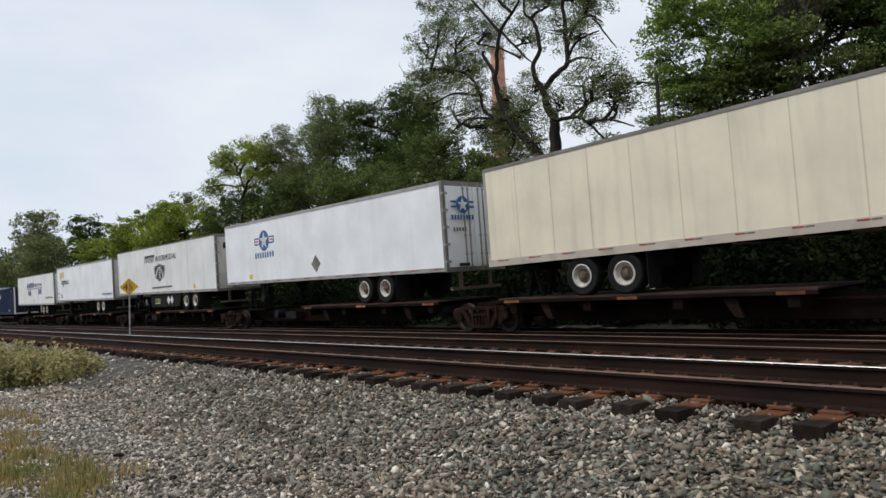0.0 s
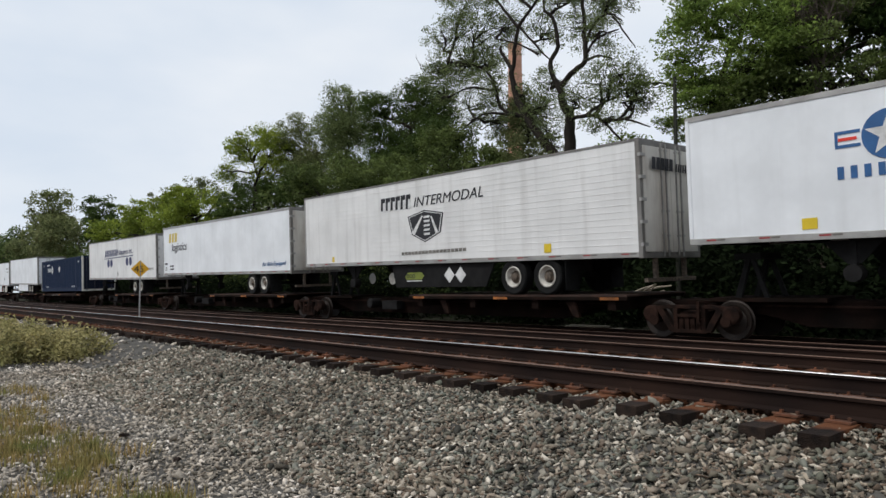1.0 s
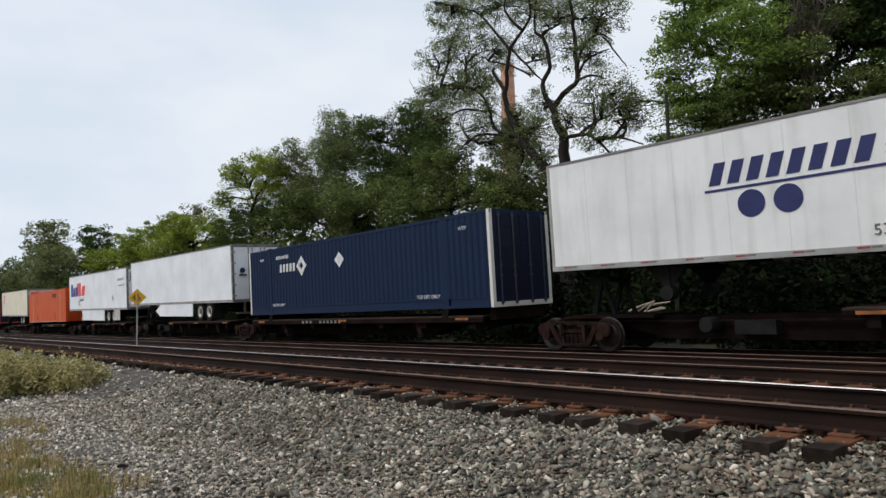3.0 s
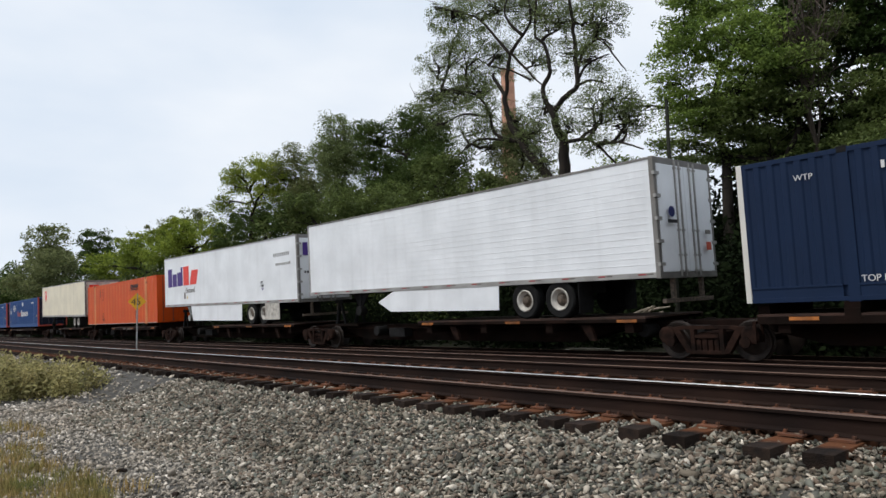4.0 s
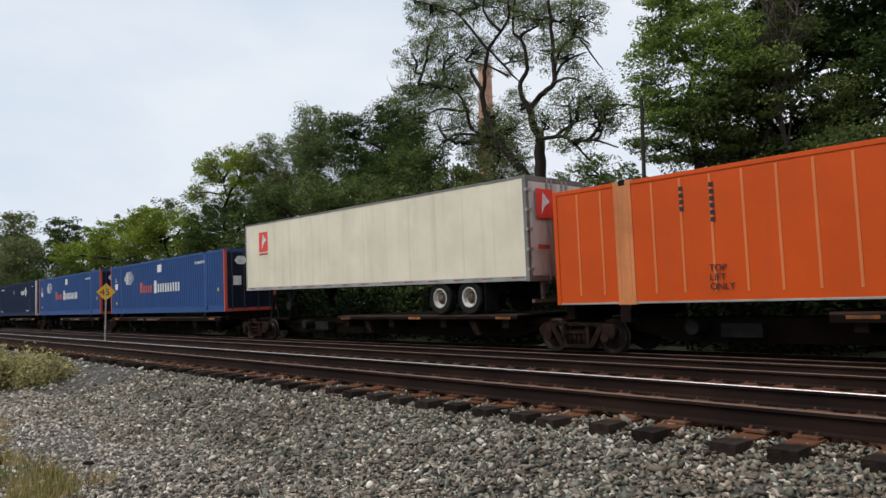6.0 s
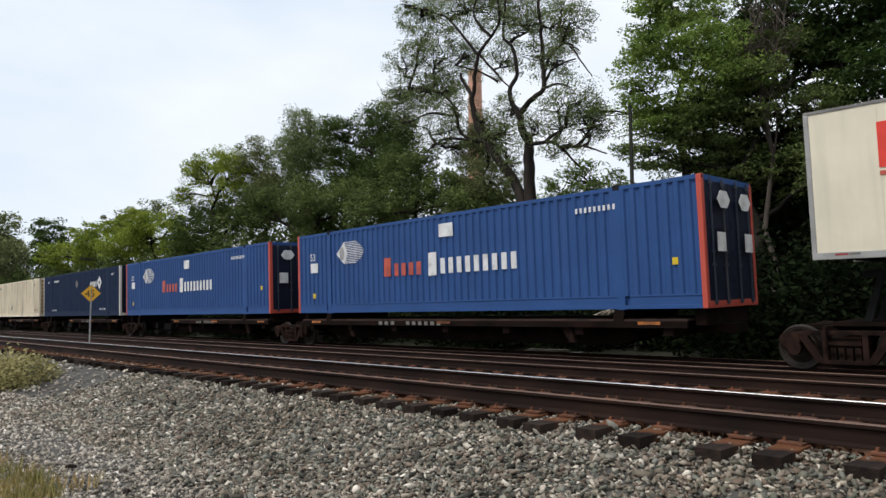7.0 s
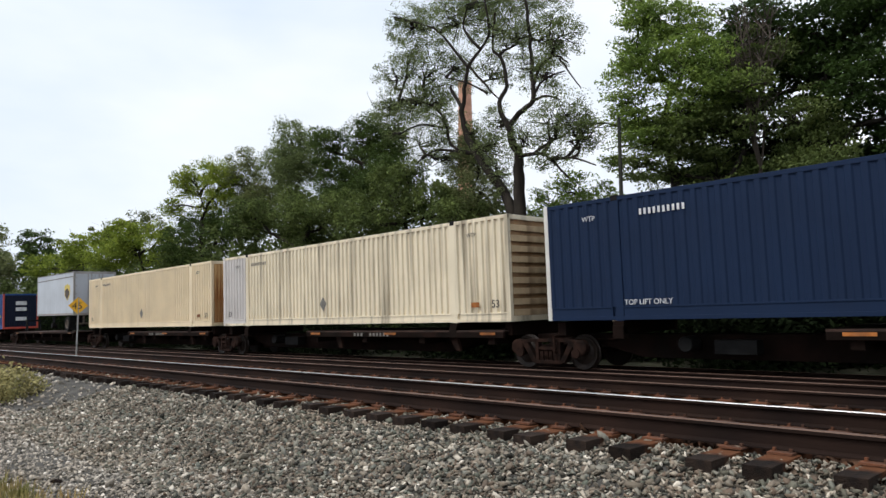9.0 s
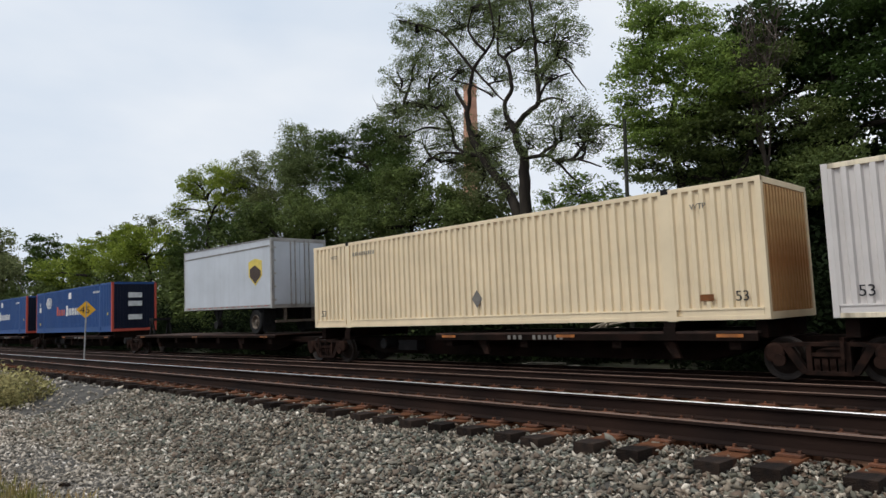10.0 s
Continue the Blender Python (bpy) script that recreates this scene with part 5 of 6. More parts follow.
def tree(x, y, lumps, leaf, label, seed, density=1.0, size=0.085, flat=0.45, limbs=(), trunk_r=0.28, tuft=0.34, deep=0.8, twigs=5, bare=0, per=62, wide=1.0):
    """A tree: tapered trunk and limbs that reach into the lumps of its crown, each lump a cloud of leafy tufts.
    lumps: x, z, half width, half height; limbs: given polylines in x and z with a radius, for an open crown."""
    rnd, rs = random.Random(seed), np.random.RandomState(seed)
    z0 = ground_height(y) - 0.1
    t = tagged(new("tree"), label, "tree", "trees behind the tracks")
    t.matrix_basis = pose(x, y, z0)
    verts, faces, cloud = [], [], []
    anchors = []
    for pts, r in limbs:
        p3 = [Vector((a - x, 0.10 * math.sin(i * 1.1 + seed) * (i > 0), b - z0)) for i, (a, b) in enumerate(pts)]
        p3 = smooth_way(p3, rnd)
        tube(verts, faces, p3, [max(0.018, r * (1 - 0.60 * i / (len(p3) - 1))) for i in range(len(p3))], 9)
        anchors += p3[3:]
    if not limbs:
        low = min(l[1] - l[3] for l in lumps)
        top = Vector((0.1, 0, max(1.5, (low - z0) * 0.75)))
        p3 = wander(rnd, (0, 0, 0), top, 4, 0.08)
        tube(verts, faces, p3, [trunk_r * (1 - 0.08 * i) for i in range(5)], 10)
        high = max(l[1] for l in lumps)
        mid = sum(l[0] for l in lumps) / len(lumps) - x
        lead = wander(rnd, p3[-1], (mid * 0.7, 0.2, (high - z0) * 0.93), 7, 0.22)
        tube(verts, faces, lead, [trunk_r * (0.68 - 0.085 * i) for i in range(8)], 8)
        anchors = [p3[-1], *lead[:-1]]
    for lx, lz, hw, hh in lumps:
        c = Vector((lx - x, rnd.uniform(-deep if not limbs else 0.1, deep) * hw, lz - z0))
        start = min(anchors, key=lambda q: (q - c).length + (2 if q.z > c.z + 0.3 else 0))
        lp = wander(rnd, start, c, 4, 0.18)
        r0 = 0.05 + 0.045 * hw
        tube(verts, faces, lp, [r0 * (1 - 0.16 * i) for i in range(5)], 6)
        for _ in range(twigs):
            e = c + Vector((rnd.gauss(0, 0.6) * hw, rnd.gauss(0, 0.5) * hw, rnd.gauss(0.1, 0.55) * hh))
            tw = wander(rnd, lp[rnd.randint(2, 4)], e, 3, 0.12 * hw)
            tube(verts, faces, tw, [0.03, 0.024, 0.018, 0.01], 4)
        # leafy tufts, crowded towards the skin of the lump
        n = int(density * 9.4 * hw * hh / (0.45 * size * size))
        k = max(14, n // per)
        q = rs.normal(0, 1, (k, 3))
        q /= np.linalg.norm(q, axis=1)[:, None]
        q *= rs.uniform(0.12, 1.12, (k, 1)) ** 0.55
        centre = q * np.array([hw, hw * 0.9, hh * 1.04]) * wide + np.array(c)
        own = rs.randint(0, k, n)
        big = rs.uniform(0.45, 1.15, k)[own][:, None]
        off = rs.normal(0, 1, (n, 3))
        off *= np.minimum(1, 1.55 / np.linalg.norm(off, axis=1))[:, None]
        off *= np.array([tuft, tuft, tuft * flat]) * big
        cloud.append(centre[own] + off)
    for _ in range(bare):
        lx, lz, hw, hh = lumps[rnd.randrange(len(lumps))]
        a = Vector((lx - x, 0, lz - z0))
        e = a + Vector((rnd.uniform(-1.5, 1.5) * hw, rnd.uniform(-1, 0.4) * hw, rnd.uniform(0.4, 1.6) * hh))
        tube(verts, faces, wander(rnd, a, e, 4, 0.12), [0.03, 0.024, 0.018, 0.012, 0.006], 4)
    wood = sheet("trunk", verts, faces, M["bark"], True)
    wood.parent = t
    v, f = leaves_at(np.concatenate(cloud), seed + 1, size, 0.02)
    v[:, 2] = np.maximum(v[:, 2], 0.05)
    cr = sheet("crown", v, f, M[leaf])
    cr.parent = t
    return t


def dead_tree():
    """A bare standing dead tree: short trunk and a fan of fine broken twigs."""
    rnd = random.Random(77)
    t = tagged(new("dead_tree"), "bare grey-brown dead tree with fine twigs", "tree", "trees behind the tracks")
    t.matrix_basis = pose(-9.7, 25.4, 0.6)
    verts, faces = [], []
    stem = wander(rnd, (0, 0, 0), (0.1, 0, 9.0), 7, 0.1)
    tube(verts, faces, stem, [0.12 - 0.009 * i for i in range(8)], 9)
    w = sheet("trunk", verts, faces, M["dead_bark"], True)
    w.parent = t
    for i in range(15):
        verts, faces = [], []
        a = stem[rnd.randint(5, 7)]
        e = Vector((rnd.uniform(-0.9, 1.2), rnd.uniform(-0.7, 0.5), rnd.uniform(10.4, 13.2)))
        way = wander(rnd, a, e, 5, 0.10)
        tube(verts, faces, way, [0.05, 0.04, 0.03, 0.024, 0.018, 0.01], 5)
        for k in range(18):
            b = way[rnd.randint(1, 5)]
            d = b + Vector((rnd.gauss(0, 0.5), rnd.gauss(0, 0.3), rnd.uniform(0.1, 1.3)))
            tube(verts, faces, wander(rnd, b, d, 3, 0.06), [0.02, 0.016, 0.012, 0.006], 4)
        sheet("branch", verts, faces, M["dead_bark"], True).parent = t


def build_trees():
    # the tall, thin-crowned willow with two leaning trunks
    crown = [(-26.9, 18.1, 1.4, 1.0), (-23.9, 17.2, 1.6, 1.1), (-20.9, 15.9, 1.2, 0.9), (-18.1, 14.6, 1.0, 1.1), (-25.7, 15.2, 1.4, 1.0), (-27.8, 14.3, 1.4, 0.9), (-29.2, 13.6, 1.0, 0.6),
             (-25.2, 13.2, 1.3, 0.8), (-22.6, 10.2, 1.1, 0.7), (-26.4, 11.4, 1.1, 1.0), (-18.3, 10.6, 0.9, 0.8), (-17.1, 10.7, 1.0, 0.8), (-16.3, 9.5, 0.8, 0.5),
             (-17.5, 8.7, 0.9, 0.5), (-19.7, 14.9, 0.9, 0.8), (-23.8, 19.2, 2.6, 1.4), (-19.6, 17.8, 2.1, 1.4)]
    crown += [(-29.6, 13.9, 0.9, 0.8), (-28.4, 15.6, 1.0, 0.8), (-28.3, 18.6, 1.0, 0.9), (-28.9, 12.4, 0.7, 0.5), (-27.2, 16.4, 0.9, 0.7), (-20.6, 8.6, 0.7, 0.8), (-24.2, 14.9, 1.0, 0.9), (-20.9, 11.2, 0.7, 0.7),
              (-17.9, 12.6, 0.8, 0.6), (-26.6, 13.2, 1.1, 0.8), (-22.4, 17.8, 1.4, 1.0), (-25.0, 10.2, 1.2, 0.7), (-18.9, 13.4, 0.8, 0.8), (-19.2, 9.9, 0.6, 0.7), (-16.6, 10.0, 0.9, 0.7), (-17.3, 14.4, 0.8, 0.8), (-21.4, 13.8, 0.8, 0.7), (-21.2, 10.0, 0.7, 0.7), (-22.7, 11.1, 0.7, 0.6), (-24.2, 11.8, 0.8, 0.8)]
    right_limbs = [([(-19.4, 0.3), (-19.4, 5.0), (-19.5, 8.2), (-19.5, 9.3), (-19.8, 10.0), (-20.0, 10.9)], 0.34), ([(-20.0, 10.7), (-20.5, 11.9), (-20.1, 12.7), (-20.4, 14.1), (-20.9, 14.8), (-20.6, 16.4)], 0.125),
                   ([(-19.9, 10.8), (-19.1, 11.3), (-18.6, 11.6), (-18.6, 12.8), (-18.6, 14.1), (-18.7, 15.8), (-18.8, 16.8)], 0.135), ([(-18.5, 11.7), (-18.2, 12.8), (-17.7, 13.3), (-17.2, 13.3), (-16.6, 12.8)], 0.075),
                   ([(-17.0, 13.1), (-16.4, 12.2), (-16.0, 11.5)], 0.05), ([(-18.4, 11.9), (-17.8, 12.4), (-16.8, 12.5)], 0.07), ([(-18.6, 11.6), (-17.7, 11.6), (-17.1, 11.3)], 0.07),
                   ([(-19.4, 9.2), (-18.2, 9.1), (-17.6, 8.7), (-16.8, 7.8)], 0.10), ([(-17.6, 8.7), (-16.5, 8.6), (-15.4, 8.1)], 0.07)]
    left_limbs = [([(-19.6, 0.3), (-19.6, 5.0), (-20.1, 7.2), (-21.2, 8.7), (-22.1, 9.9), (-22.6, 10.9), (-22.9, 12.2)], 0.30), ([(-22.9, 12.0), (-22.7, 13.2), (-22.5, 14.3), (-21.7, 15.0), (-21.1, 15.6), (-21.3, 17.5)], 0.11),
                  ([(-22.5, 14.3), (-23.7, 15.8), (-24.7, 16.9), (-26.2, 17.8), (-28.0, 18.7)], 0.075), ([(-21.7, 15.0), (-22.7, 16.3), (-22.5, 17.4)], 0.08), ([(-22.9, 12.2), (-23.6, 13.4), (-23.7, 13.7)], 0.11),
                  ([(-22.3, 9.9), (-23.7, 10.6), (-24.3, 12.1), (-25.2, 13.0), (-26.1, 13.4), (-27.6, 13.9)], 0.085), ([(-24.3, 11.6), (-26.0, 12.1), (-27.6, 12.0)], 0.07),
                  ([(-22.4, 9.9), (-24.8, 10.5), (-26.6, 10.0)], 0.08), ([(-22.3, 14.2), (-21.2, 12.9), (-20.5, 12.1)], 0.07), ([(-21.2, 12.6), (-22.4, 13.4), (-24.1, 14.2)], 0.06)]
    tree(-19.5, 24.0, crown, "leaf_willow", "tall open-crowned willow with two dark leaning trunks", 11, 0.42, 0.047, 0.6, right_limbs + left_limbs, tuft=0.27, deep=1.1, twigs=16, bare=26, per=64, wide=1.32)
    tree(-23.5, 24.8, [(-24.2, 10.0, 1.6, 1.4), (-22.3, 8.0, 1.5, 1.3), (-23.2, 10.6, 0.8, 0.9)], "leaf_mid", "ivy-covered lower tree beside the willow", 12, 0.55, 0.06, 0.8)
    tree(-17.6, 26.0, [(-18.0, 7.6, 1.2, 0.9), (-16.6, 7.0, 1.0, 0.8), (-19.2, 7.0, 1.0, 1.0)], "leaf_green", "small young green tree behind the willow", 13, 0.6, 0.08, 0.6, twigs=8)
    # maples
    crown = [(-13.3, 13.5, 1.0, 1.1), (-12.2, 13.3, 1.5, 1.2), (-13.9, 12.2, 0.6, 0.6), (-13.1, 11.5, 1.5, 1.1), (-11.0, 11.3, 1.4, 1.2), (-14.9, 10.9, 0.6, 0.4), (-14.0, 9.9, 1.0, 0.9), (-13.4, 8.9, 1.1, 0.7), (-11.6, 9.6, 1.2, 0.8), (-9.9, 10.1, 1.0, 0.6), (-13.8, 15.2, 0.8, 0.6), (-16.2, 10.2, 0.4, 0.3), (-15.5, 8.4, 0.6, 0.4)]
    tree(-12.6, 25.0, crown, "leaf_green", "large fresh green maple with layered sprays of leaves", 21, 0.74, 0.072, 0.30, tuft=0.40, twigs=7, bare=8, per=85)
    crown = [(-13.1, 9.4, 1.4, 1.1), (-11.6, 8.9, 1.4, 1.2), (-13.3, 7.7, 1.3, 0.8), (-11.1, 7.2, 1.7, 1.0), (-9.7, 9.4, 1.3, 1.3), (-8.0, 8.5, 1.3, 1.3), (-9.0, 6.7, 1.6, 1.1), (-9.6, 11.6, 1.2, 0.9), (-7.1, 6.4, 1.3, 1.1)]
    tree(-10.2, 25.6, crown, "leaf_hedge", "green maple with bare grey dead twigs", 22, 0.8, 0.075, 0.34, tuft=0.42, twigs=8, bare=24, per=85)
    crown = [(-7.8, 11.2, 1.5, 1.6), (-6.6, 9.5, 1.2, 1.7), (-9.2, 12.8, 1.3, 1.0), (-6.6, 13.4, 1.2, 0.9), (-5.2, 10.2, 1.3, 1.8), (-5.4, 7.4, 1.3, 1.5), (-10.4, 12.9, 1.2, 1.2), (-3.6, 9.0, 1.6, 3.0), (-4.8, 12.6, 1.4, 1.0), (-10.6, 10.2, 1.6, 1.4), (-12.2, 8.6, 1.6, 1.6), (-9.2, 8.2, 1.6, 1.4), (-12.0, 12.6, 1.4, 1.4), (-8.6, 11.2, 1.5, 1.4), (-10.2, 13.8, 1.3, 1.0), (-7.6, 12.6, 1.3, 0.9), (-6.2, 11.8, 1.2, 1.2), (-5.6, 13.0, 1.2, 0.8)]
    tree(-7.0, 27.5, crown, "leaf_dark", "dense green tree darkened for canopy shade", 23, 0.8, 0.10, 0.5, tuft=0.42, per=90)
    dead_tree()
    # middle group
    tree(-35.0, 26.5, [(-34.9, 14.0, 1.8, 1.5), (-37.3, 13.5, 1.4, 1.4), (-32.3, 12.9, 1.2, 1.4), (-35.0, 11.6, 2.4, 1.8), (-38.1, 11.2, 1.8, 1.6), (-34.4, 9.7, 2.5, 1.4), (-32.0, 10.6, 1.6, 1.4), (-30.4, 10.4, 1.2, 1.2)], "leaf_round", "round-headed dark green broadleaf tree", 31, 0.95, 0.078, 0.6)
    tree(-44.5, 28.0, [(-43.1, 15.3, 1.6, 1.4), (-46.5, 14.2, 1.9, 1.7), (-43.3, 12.7, 2.0, 2.0), (-41.2, 13.6, 1.4, 1.6)], "leaf_willow", "tall grey-green willow behind the thicket", 32, 0.72, 0.078, 0.9, twigs=9)
    tree(-49.0, 28.0, [(-50.0, 13.8, 1.7, 2.0), (-47.8, 11.4, 2.7, 1.9), (-53.9, 11.0, 2.4, 1.7), (-51.0, 11.6, 2.0, 1.6)], "leaf_mid", "leafy grey-green tree above the thicket", 33, 0.8, 0.078, 0.8)
    tree(-55.5, 26.0, [(-54.2, 14.6, 2.1, 1.1), (-59.5, 14.2, 1.4, 1.0), (-50.1, 12.9, 1.5, 1.5), (-55.0, 12.3, 2.4, 1.2), (-60.5, 12.5, 1.2, 1.0), (-57.2, 14.6, 1.4, 0.8)], "leaf_bright", "light green spreading tree with gaps", 34, 0.66, 0.085, 0.5, tuft=0.42, twigs=9, per=90)
    tree(-56.0, 27.0, [(-60.8, 11.0, 2.3, 1.3), (-54.0, 10.1, 3.2, 1.4), (-47.3, 9.4, 2.2, 1.3), (-58.4, 8.7, 3.6, 2.0)], "leaf_round", "low spreading dark green tree", 35, 0.85, 0.095, 0.6)
    tree(-38.0, 24.8, [(-36.5, 8.6, 2.0, 1.1), (-40.7, 8.2, 2.3, 1.3), (-33.4, 8.4, 1.6, 1.2), (-38.6, 9.6, 1.6, 1.0), (-42.8, 9.2, 1.8, 1.4), (-38.5, 7.0, 2.4, 1.0)], "leaf_hedge", "bushy green scrub tree along the line", 36, 0.95, 0.09, 0.7)
    tree(-28.0, 24.5, [(-31.8, 8.2, 1.9, 1.1), (-27.8, 8.1, 1.7, 1.1), (-24.9, 7.9, 1.5, 1.2), (-22.8, 6.9, 1.4, 0.8), (-29.5, 9.6, 1.2, 1.0), (-27.0, 9.6, 1.0, 1.0), (-29.8, 7.2, 1.8, 0.9)], "leaf_hedge", "olive-green scrub tree along the line", 44, 0.9, 0.09, 0.8)
    # far group
    tree(-71.0, 27.0, [(-70.4, 10.9, 2.3, 1.4), (-63.6, 9.7, 1.9, 1.5), (-73.4, 9.2, 3.6, 1.7), (-80.5, 11.3, 2.2, 1.4), (-66.5, 8.0, 3.0, 1.6), (-76.5, 9.4, 3.0, 1.5)], "leaf_bright", "yellow-green tree beside the line", 37, 0.8, 0.15, 0.5, tuft=0.55)
    tree(-87.0, 27.0, [(-87.3, 10.7, 2.9, 1.8), (-91.6, 9.3, 3.3, 1.8), (-83.1, 8.1, 3.3, 1.8), (-96.5, 9.2, 3.2, 1.6)], "leaf_bright", "yellow-green tree beside the line", 38, 0.8, 0.17, 0.5, tuft=0.6)
    tree(-108.0, 40.0, [(-106.2, 17.3, 3.0, 1.8), (-111.4, 16.3, 3.6, 1.8)], "leaf_mid", "grey-green tree standing further back", 39, 0.7, 0.2, 0.7, tuft=0.6, bare=14)
    tree(-104.0, 27.0, [(-104.5, 12.9, 2.7, 2.2), (-108.5, 10.2, 3.3, 2.4), (-98.8, 9.5, 2.7, 2.3)], "leaf_round", "upright dark green broadleaf tree", 40, 0.9, 0.2, 0.6, tuft=0.6)
    tree(-133.0, 27.0, [(-129.1, 15.4, 4.0, 3.2), (-150.0, 13.9, 4.3, 3.2), (-123.5, 10.7, 5.4, 3.3), (-141.8, 9.4, 6.1, 2.4), (-138.5, 13.0, 4.0, 3.0)], "leaf_mid", "tall spreading grey-green tree far along the line", 41, 0.85, 0.26, 0.7, tuft=0.9)
    tree(-175.0, 26.0, [(-172.8, 12.4, 5.3, 3.4), (-156.5, 8.5, 5.5, 1.8), (-186.0, 11.0, 8.0, 4.0)], "leaf_round", "far dark green tree along the line", 42, 0.85, 0.34, 0.7, tuft=1.0)
    tree(-225.0, 26.0, [(-228.9, 13.1, 9.3, 4.0), (-205.0, 11.0, 9.0, 4.0), (-260.0, 12.0, 14.0, 5.0), (-310.0, 12.0, 25.0, 6.0)], "leaf_mid", "far grey-green tree along the line", 43, 0.85, 0.5, 0.7, tuft=1.3)

    # undergrowth along the line; the near-black rows carry shade in their leaf colour
    rs = np.random.RandomState(5)

    def scrub(name, n, xa, span, ya, yb, rr, hh, size, leaf, label, power, dens):
        pts = []
        for i in range(n):
            x = xa - span * rs.uniform(0, 1) ** power
            y = rs.uniform(ya, yb)
            r, h = rs.uniform(*rr), rs.uniform(*hh)
            m = int(dens * r)
            q = rs.normal(0, 1, (m, 3))
            q /= np.linalg.norm(q, axis=1)[:, None]
            q *= rs.uniform(0.2, 1.0, (m, 1)) ** 0.5
            q[:, 2] = np.abs(q[:, 2])
            pts.append(q * np.array([r, r * 0.8, h]) + np.array([x, y, ground_height(y)]))
        v, f = leaves_at(np.concatenate(pts), n, size, 0.1)
        tagged(sheet(name, v, f, M[leaf]), label, name, kind="stuff")

    scrub("undergrowth", 150, 4, 120, 19.6, 23.5, (1.2, 2.2), (1.8, 4.6), 0.12, "leaf_shade", "dense undergrowth darkened for shade behind the tracks", 1.35, 620)
    scrub("thicket", 130, -23, 130, 25.5, 28, (1.8, 3.2), (7.0, 10.0), 0.24, "leaf_hedge", "tall green thicket below the trees", 1.15, 560)
    scrub("undergrowth", 60, -11, 17, 25.0, 28.0, (1.5, 2.2), (4.0, 5.6), 0.16, "leaf_shade", "dense undergrowth darkened for shade below the willow", 1.0, 700)
    scrub("shade_thicket", 124, 5, 19, 27.5, 31, (1.6, 2.3), (5.5, 10.0), 0.20, "leaf_shade", "thicket darkened for the shade of the maples", 1.0, 700)


build_trees()


# ---- pole, chimney, scrap wood ----
def build_far_things():
    p = tagged(new("utility_pole"), "thin weathered wooden utility pole among the trees", "pole")
    p.matrix_basis = pose(-12.50, 21.0, 0.2)
    verts, faces = [], []
    tube(verts, faces, [(0, 0, 0), (0.02, 0, 5), (0.05, 0, 8.6)], [0.085, 0.075, 0.06], 10)
    sheet("pole_shaft", verts, faces, M["pole"], True).parent = p
    c = tagged(new("chimney"), "tall orange brick factory chimney far behind the trees", "chimney")
    c.matrix_basis = pose(-142, 150, 0)
    verts, faces = [], []
    tube(verts, faces, [(0, 0, 0), (0, 0, 40), (0, 0, 74.8)], [3.4, 2.6, 1.95], 24)
    sheet("shaft", verts, faces, M["brick"], True).parent = c
    verts, faces = [], []
    tube(verts, faces, [(0, 0, 74.4), (0, 0, 75.2), (0, 0, 76.2)], [2.05, 2.2, 2.15], 24)
    sheet("cap", verts, faces, M["brick"], True).parent = c
    rnd = random.Random(3)
    w = tagged(new("scrap_wood"), "bleached scrap planks lying beside the far track", "wood pile")
    w.matrix_basis = pose(-13.4, 17.45, 0.24)
    for i in range(5):
        bm = bmesh.new()
        box(bm, -0.6, 0.6, -0.09, 0.09, -0.02, 0.02)
        o = part("plank", bm, M["dead"], w, bevel=0.004)
        o.matrix_basis = pose(rnd.uniform(-0.5, 0.5), rnd.uniform(-0.35, 0.35), 0.05 + 0.05 * i, rnd.uniform(-6, 6), rnd.uniform(-8, 8), rnd.uniform(20, 75))
    b = tagged(new("fallen_branches"), "pale broken branches on the undergrowth", "branches")
    b.matrix_basis = pose(-12.9, 19.6, 1.5)
    for i in range(6):
        verts, faces = [], []
        a = rnd.uniform(-0.7, 0.7)
        tube(verts, faces, [(-0.4, 0, -0.16), (0, 0.04, 0.01), (0.45, 0, 0.14)], [0.042, 0.036, 0.02], 7)
        o = sheet("branch", verts, faces, M["dead"], True)
        o.parent = b
        o.matrix_basis = pose(rnd.uniform(-0.4, 0.4), rnd.uniform(-0.3, 0.3), 0.05 * i - 0.1, 0, rnd.uniform(-18, 10), rnd.uniform(-35, 35))


build_far_things()


def build_bits():
    """Two broken bits of dark wood on the gravel."""
    for x, y, l, r in ((-8.1, 2.3, 0.15, 25), (-6.6, 2.35, 0.11, -40)):
        bm = bmesh.new()
        prism(bm, [(-l / 2, 0.0), (l / 2, 0.005), (l / 2 - 0.02, 0.032), (0.0, 0.042), (-l / 2 + 0.03, 0.026)], -0.022, 0.022)
        o = part("wood_chunk", bm, M["tie"], None, "", 0.006)
        o.matrix_basis = pose(x, y, 0.02, 0, 0, r)
        tagged(o, "broken dark chunk of tie wood on gravel", "wood")


build_bits()


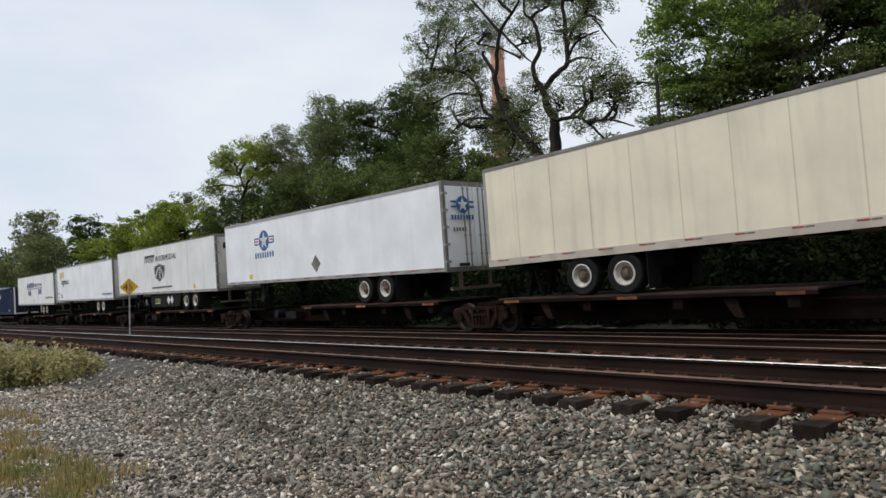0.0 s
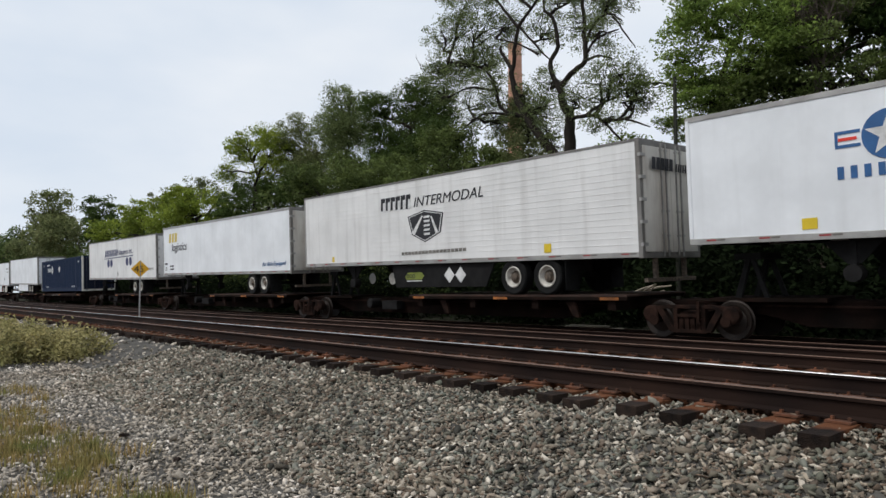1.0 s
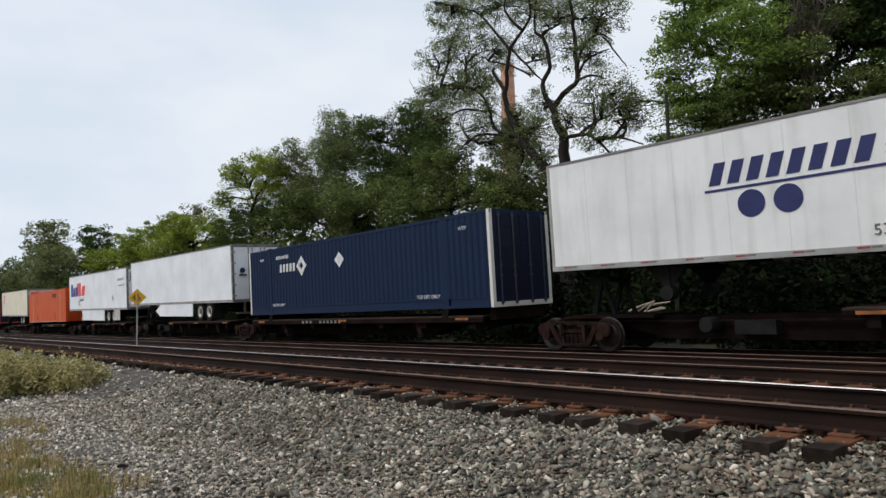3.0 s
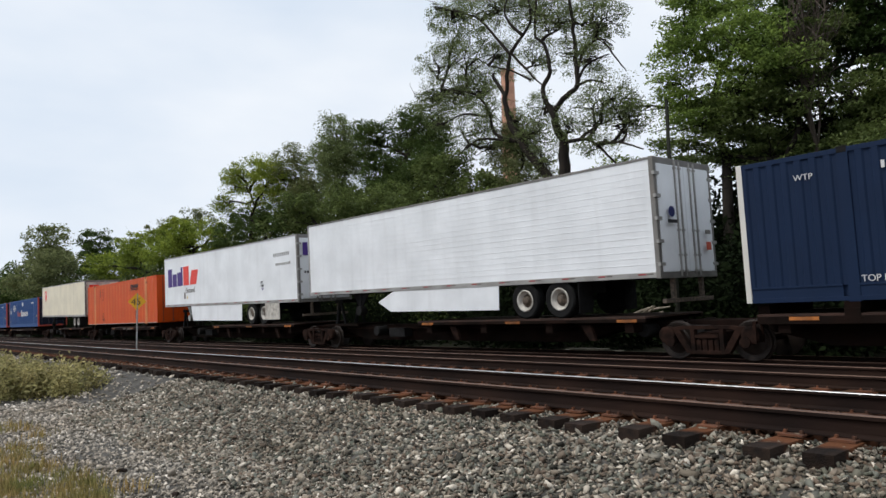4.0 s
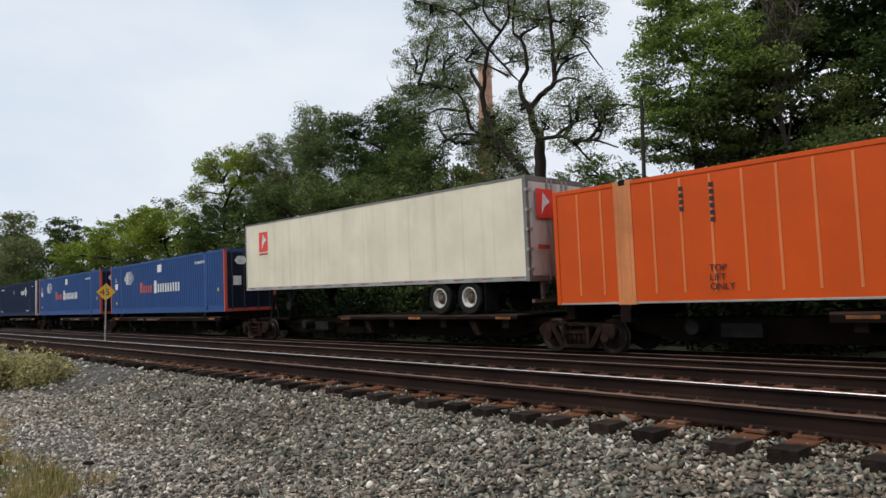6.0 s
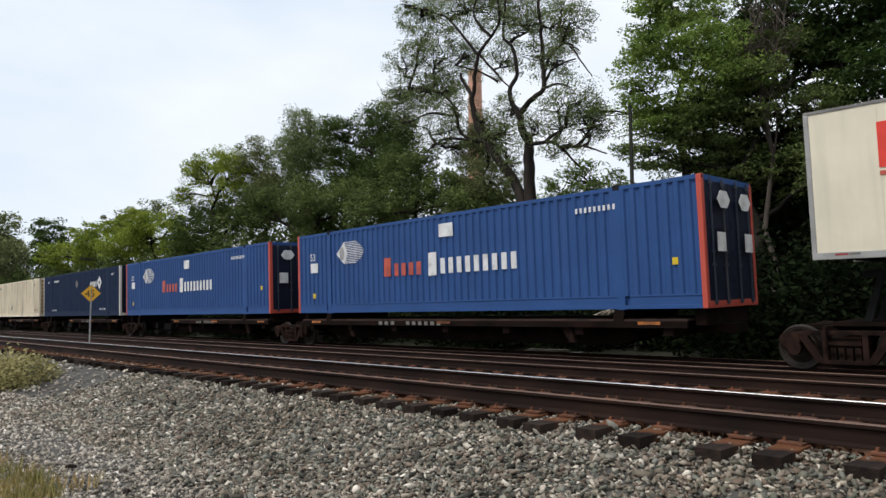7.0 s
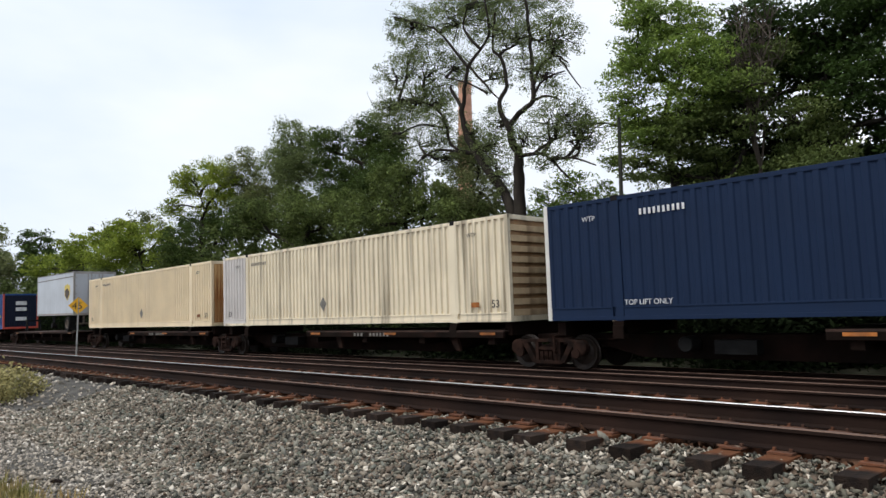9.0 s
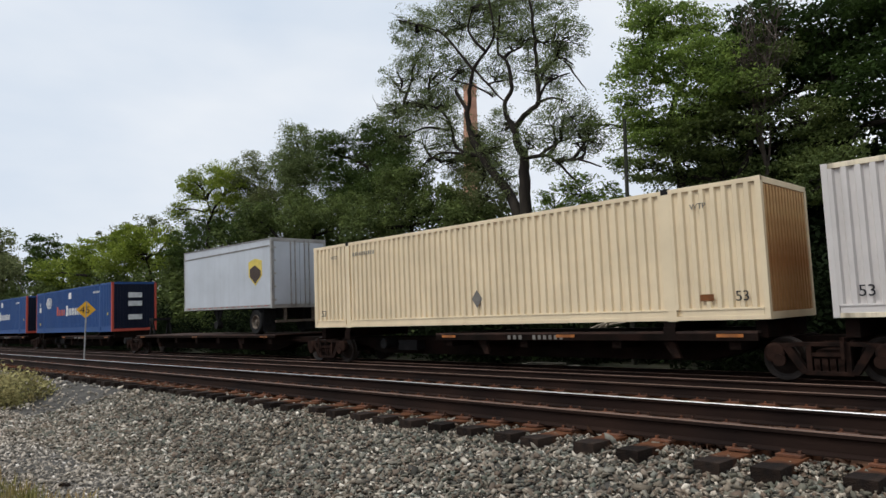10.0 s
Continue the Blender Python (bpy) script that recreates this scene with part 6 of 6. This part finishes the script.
# ---- weeds and grass at the roadside ----
def build_weeds():
    rs = np.random.RandomState(8)
    pts = []
    for i in range(26):
        x, y = rs.uniform(-24, -17.0), rs.uniform(1.8, 4.2)
        r, h = rs.uniform(0.35, 0.8), rs.uniform(0.38, 0.80)
        n = int(1300 * r)
        q = rs.normal(0, 1, (n, 3))
        q /= np.linalg.norm(q, axis=1)[:, None]
        q *= rs.uniform(0.3, 1, (n, 1)) ** 0.5
        q[:, 2] = np.abs(q[:, 2])
        pts.append(q * np.array([r, r, h]) + np.array([x, y, ground_height(y)]))
    for i in range(40):
        # taller single stalks
        x, y, h = rs.uniform(-24, -17.0), rs.uniform(1.8, 4.2), rs.uniform(0.65, 0.95)
        q = rs.uniform(0, 1, (120, 1))
        pts.append(np.concatenate([rs.normal(0, 0.07, (120, 2)) + np.array([x, y]) + q * rs.normal(0, 0.12, 2), 0.05 + q * h], 1))
    v, f = leaves_at(np.concatenate(pts), 9, 0.05, 0.05)
    tagged(sheet("weeds", v, f, M["weed"]), "yellowing leafy weeds beside the gravel road", "weeds", kind="stuff")
    # grass blades: thin bent triangles in clumps
    n = 5200
    spots = np.array([(-5.9, 1.50), (-6.5, 1.55), (-7.2, 1.45), (-8.2, 1.25), (-9.6, 1.35), (-10.6, 1.7), (-12.5, 1.9), (-6.9, 1.2), (-7.8, 1.6), (-5.5, 1.75)])
    heart = spots[rs.randint(0, len(spots), 70)] + rs.normal(0, 1, (70, 2)) * np.array([0.55, 0.22])
    own = rs.randint(0, 70, n)
    cx = heart[own, 0] + rs.normal(0, 0.11, n)
    cy = heart[own, 1] + rs.normal(0, 0.09, n)
    h = rs.uniform(0.04, 0.17, n)
    an = rs.uniform(0, 2 * math.pi, n)
    w = rs.uniform(0.003, 0.007, n)
    z = np.array([ground_height(b) for b in cy])
    dx, dy = np.cos(an), np.sin(an)
    lean = rs.uniform(0.1, 0.7, n) * h
    a = np.stack([cx - dy * w, cy + dx * w, z], 1)
    b = np.stack([cx + dy * w, cy - dx * w, z], 1)
    m1 = np.stack([cx + dx * lean * 0.4 + dy * w * 0.7, cy + dy * lean * 0.4 - dx * w * 0.7, z + h * 0.6], 1)
    m2 = np.stack([cx + dx * lean * 0.4 - dy * w * 0.7, cy + dy * lean * 0.4 + dx * w * 0.7, z + h * 0.6], 1)
    t1 = np.stack([cx + dx * lean, cy + dy * lean, z + h], 1)
    v = np.stack([a, b, m1, m2, t1, t1 + [0.001, 0, 0]], 1).reshape(-1, 3)
    base = (np.arange(n) * 6)[:, None]
    f = np.concatenate([base + np.array([0, 1, 2, 3]), base + np.array([3, 2, 5, 4])])
    tagged(sheet("grass", v, f, M["dry_grass"]), "sparse dry straw-coloured grass on the gravel", "grass", kind="stuff")


build_weeds()


# ---- loose stones of the ballast and the road ----
def build_stones():
    rs = np.random.RandomState(12)
    ico = np.array([(i, j, k) for i in (-1, 1) for j in (-1, 1) for k in (-1, 1)]) * 0.72
    tri = np.array([(0, 1, 3), (0, 3, 2), (4, 6, 7), (4, 7, 5), (0, 4, 5), (0, 5, 1), (2, 3, 7), (2, 7, 6), (0, 2, 6), (0, 6, 4), (1, 5, 7), (1, 7, 3)])

    def scatter(name, n, xa, xb, ya, yb, size, mat, label, power=1.0, dense=None, lift=0.0):
        x = xb - (xb - xa) * rs.uniform(0, 1, n) ** power
        y = rs.uniform(ya, yb, n)
        if dense is not None:
            keep = dense(x, y)
            x, y = x[keep], y[keep]
        m = len(x)
        z = np.interp(y, GROUND_Y, GROUND_Z)
        s = size * np.exp(rs.normal(0, 0.26, (m, 1, 1)))
        shape = np.stack([rs.uniform(0.75, 1.5, m), rs.uniform(0.55, 1.1, m), rs.uniform(0.22, 0.5, m)], 1)[:, None, :]
        pts = ico[None] * (1 + rs.normal(0, 0.32, (m, 8, 3))) * shape * s
        spin = rs.uniform(0, math.pi, m)
        q = np.stack([np.cos(spin), rs.normal(0, 0.3, m), rs.normal(0, 0.3, m), np.sin(spin)], 1)
        q /= np.linalg.norm(q, axis=1)[:, None]
        w, a, b, c = q.T
        rot = np.stack([1 - 2 * (b * b + c * c), 2 * (a * b - c * w), 2 * (a * c + b * w), 2 * (a * b + c * w), 1 - 2 * (a * a + c * c), 2 * (b * c - a * w), 2 * (a * c - b * w), 2 * (b * c + a * w), 1 - 2 * (a * a + b * b)], 1).reshape(m, 3, 3)
        pts = np.einsum("mij,mkj->mki", rot, pts) + np.stack([x, y, z + lift + s[:, 0, 0] * rs.uniform(-0.3, 1.0, m)], 1)[:, None, :]
        f = (tri[None] + 8 * np.arange(m)[:, None, None]).reshape(-1, 3)
        tagged(sheet(name, pts.reshape(-1, 3), f, mat), label, "gravel", kind="stuff")

    def thinning(x, y):
        # the carpet of stones frays out behind and beside the eye
        edge = np.minimum(np.minimum(x + 17.5, 1.7 - x) / 1.5, (y + 0.6) / 1.6)
        return rs.uniform(0, 1, len(x)) < np.clip(edge, 0, 1)

    scatter("shoulder_stones", 54000, -15, 1.5, 2.9, 5.9, 0.0225, M["stones"], "coarse grey ballast stones on the track shoulder", 1.1, thinning)
    scatter("road_stones", 48000, -17, 1.5, -0.6, 3.6, 0.0182, M["road_stone"], "smaller grey crushed stones on the road", 1.0, thinning)
    scatter("far_stones", 9000, -60, -13, 1.5, 5.8, 0.034, M["road_stone"], "grey ballast stones along the line", 0.8)
    scatter("tie_end_stones", 6500, -24, 2, 5.72, 6.06, 0.02, M["stones"], "brownish ballast heaped between the tie ends", 1.5, None, 0.045)
    scatter("crib_stones", 8000, -40, 1, 5.95, 8.6, 0.026, M["rusty_stones"], "rust-brown ballast between the ties", 1.5, None, 0.03)


build_stones()


def motions():
    times = [i * 0.5 for i in range(21)]
    for ob, x_left in MOVERS:
        walk(ob, [(t, pose(x_left + run(t), Y_3, RAIL_3, 2.0, 0, 0)) for t in times])


motions()
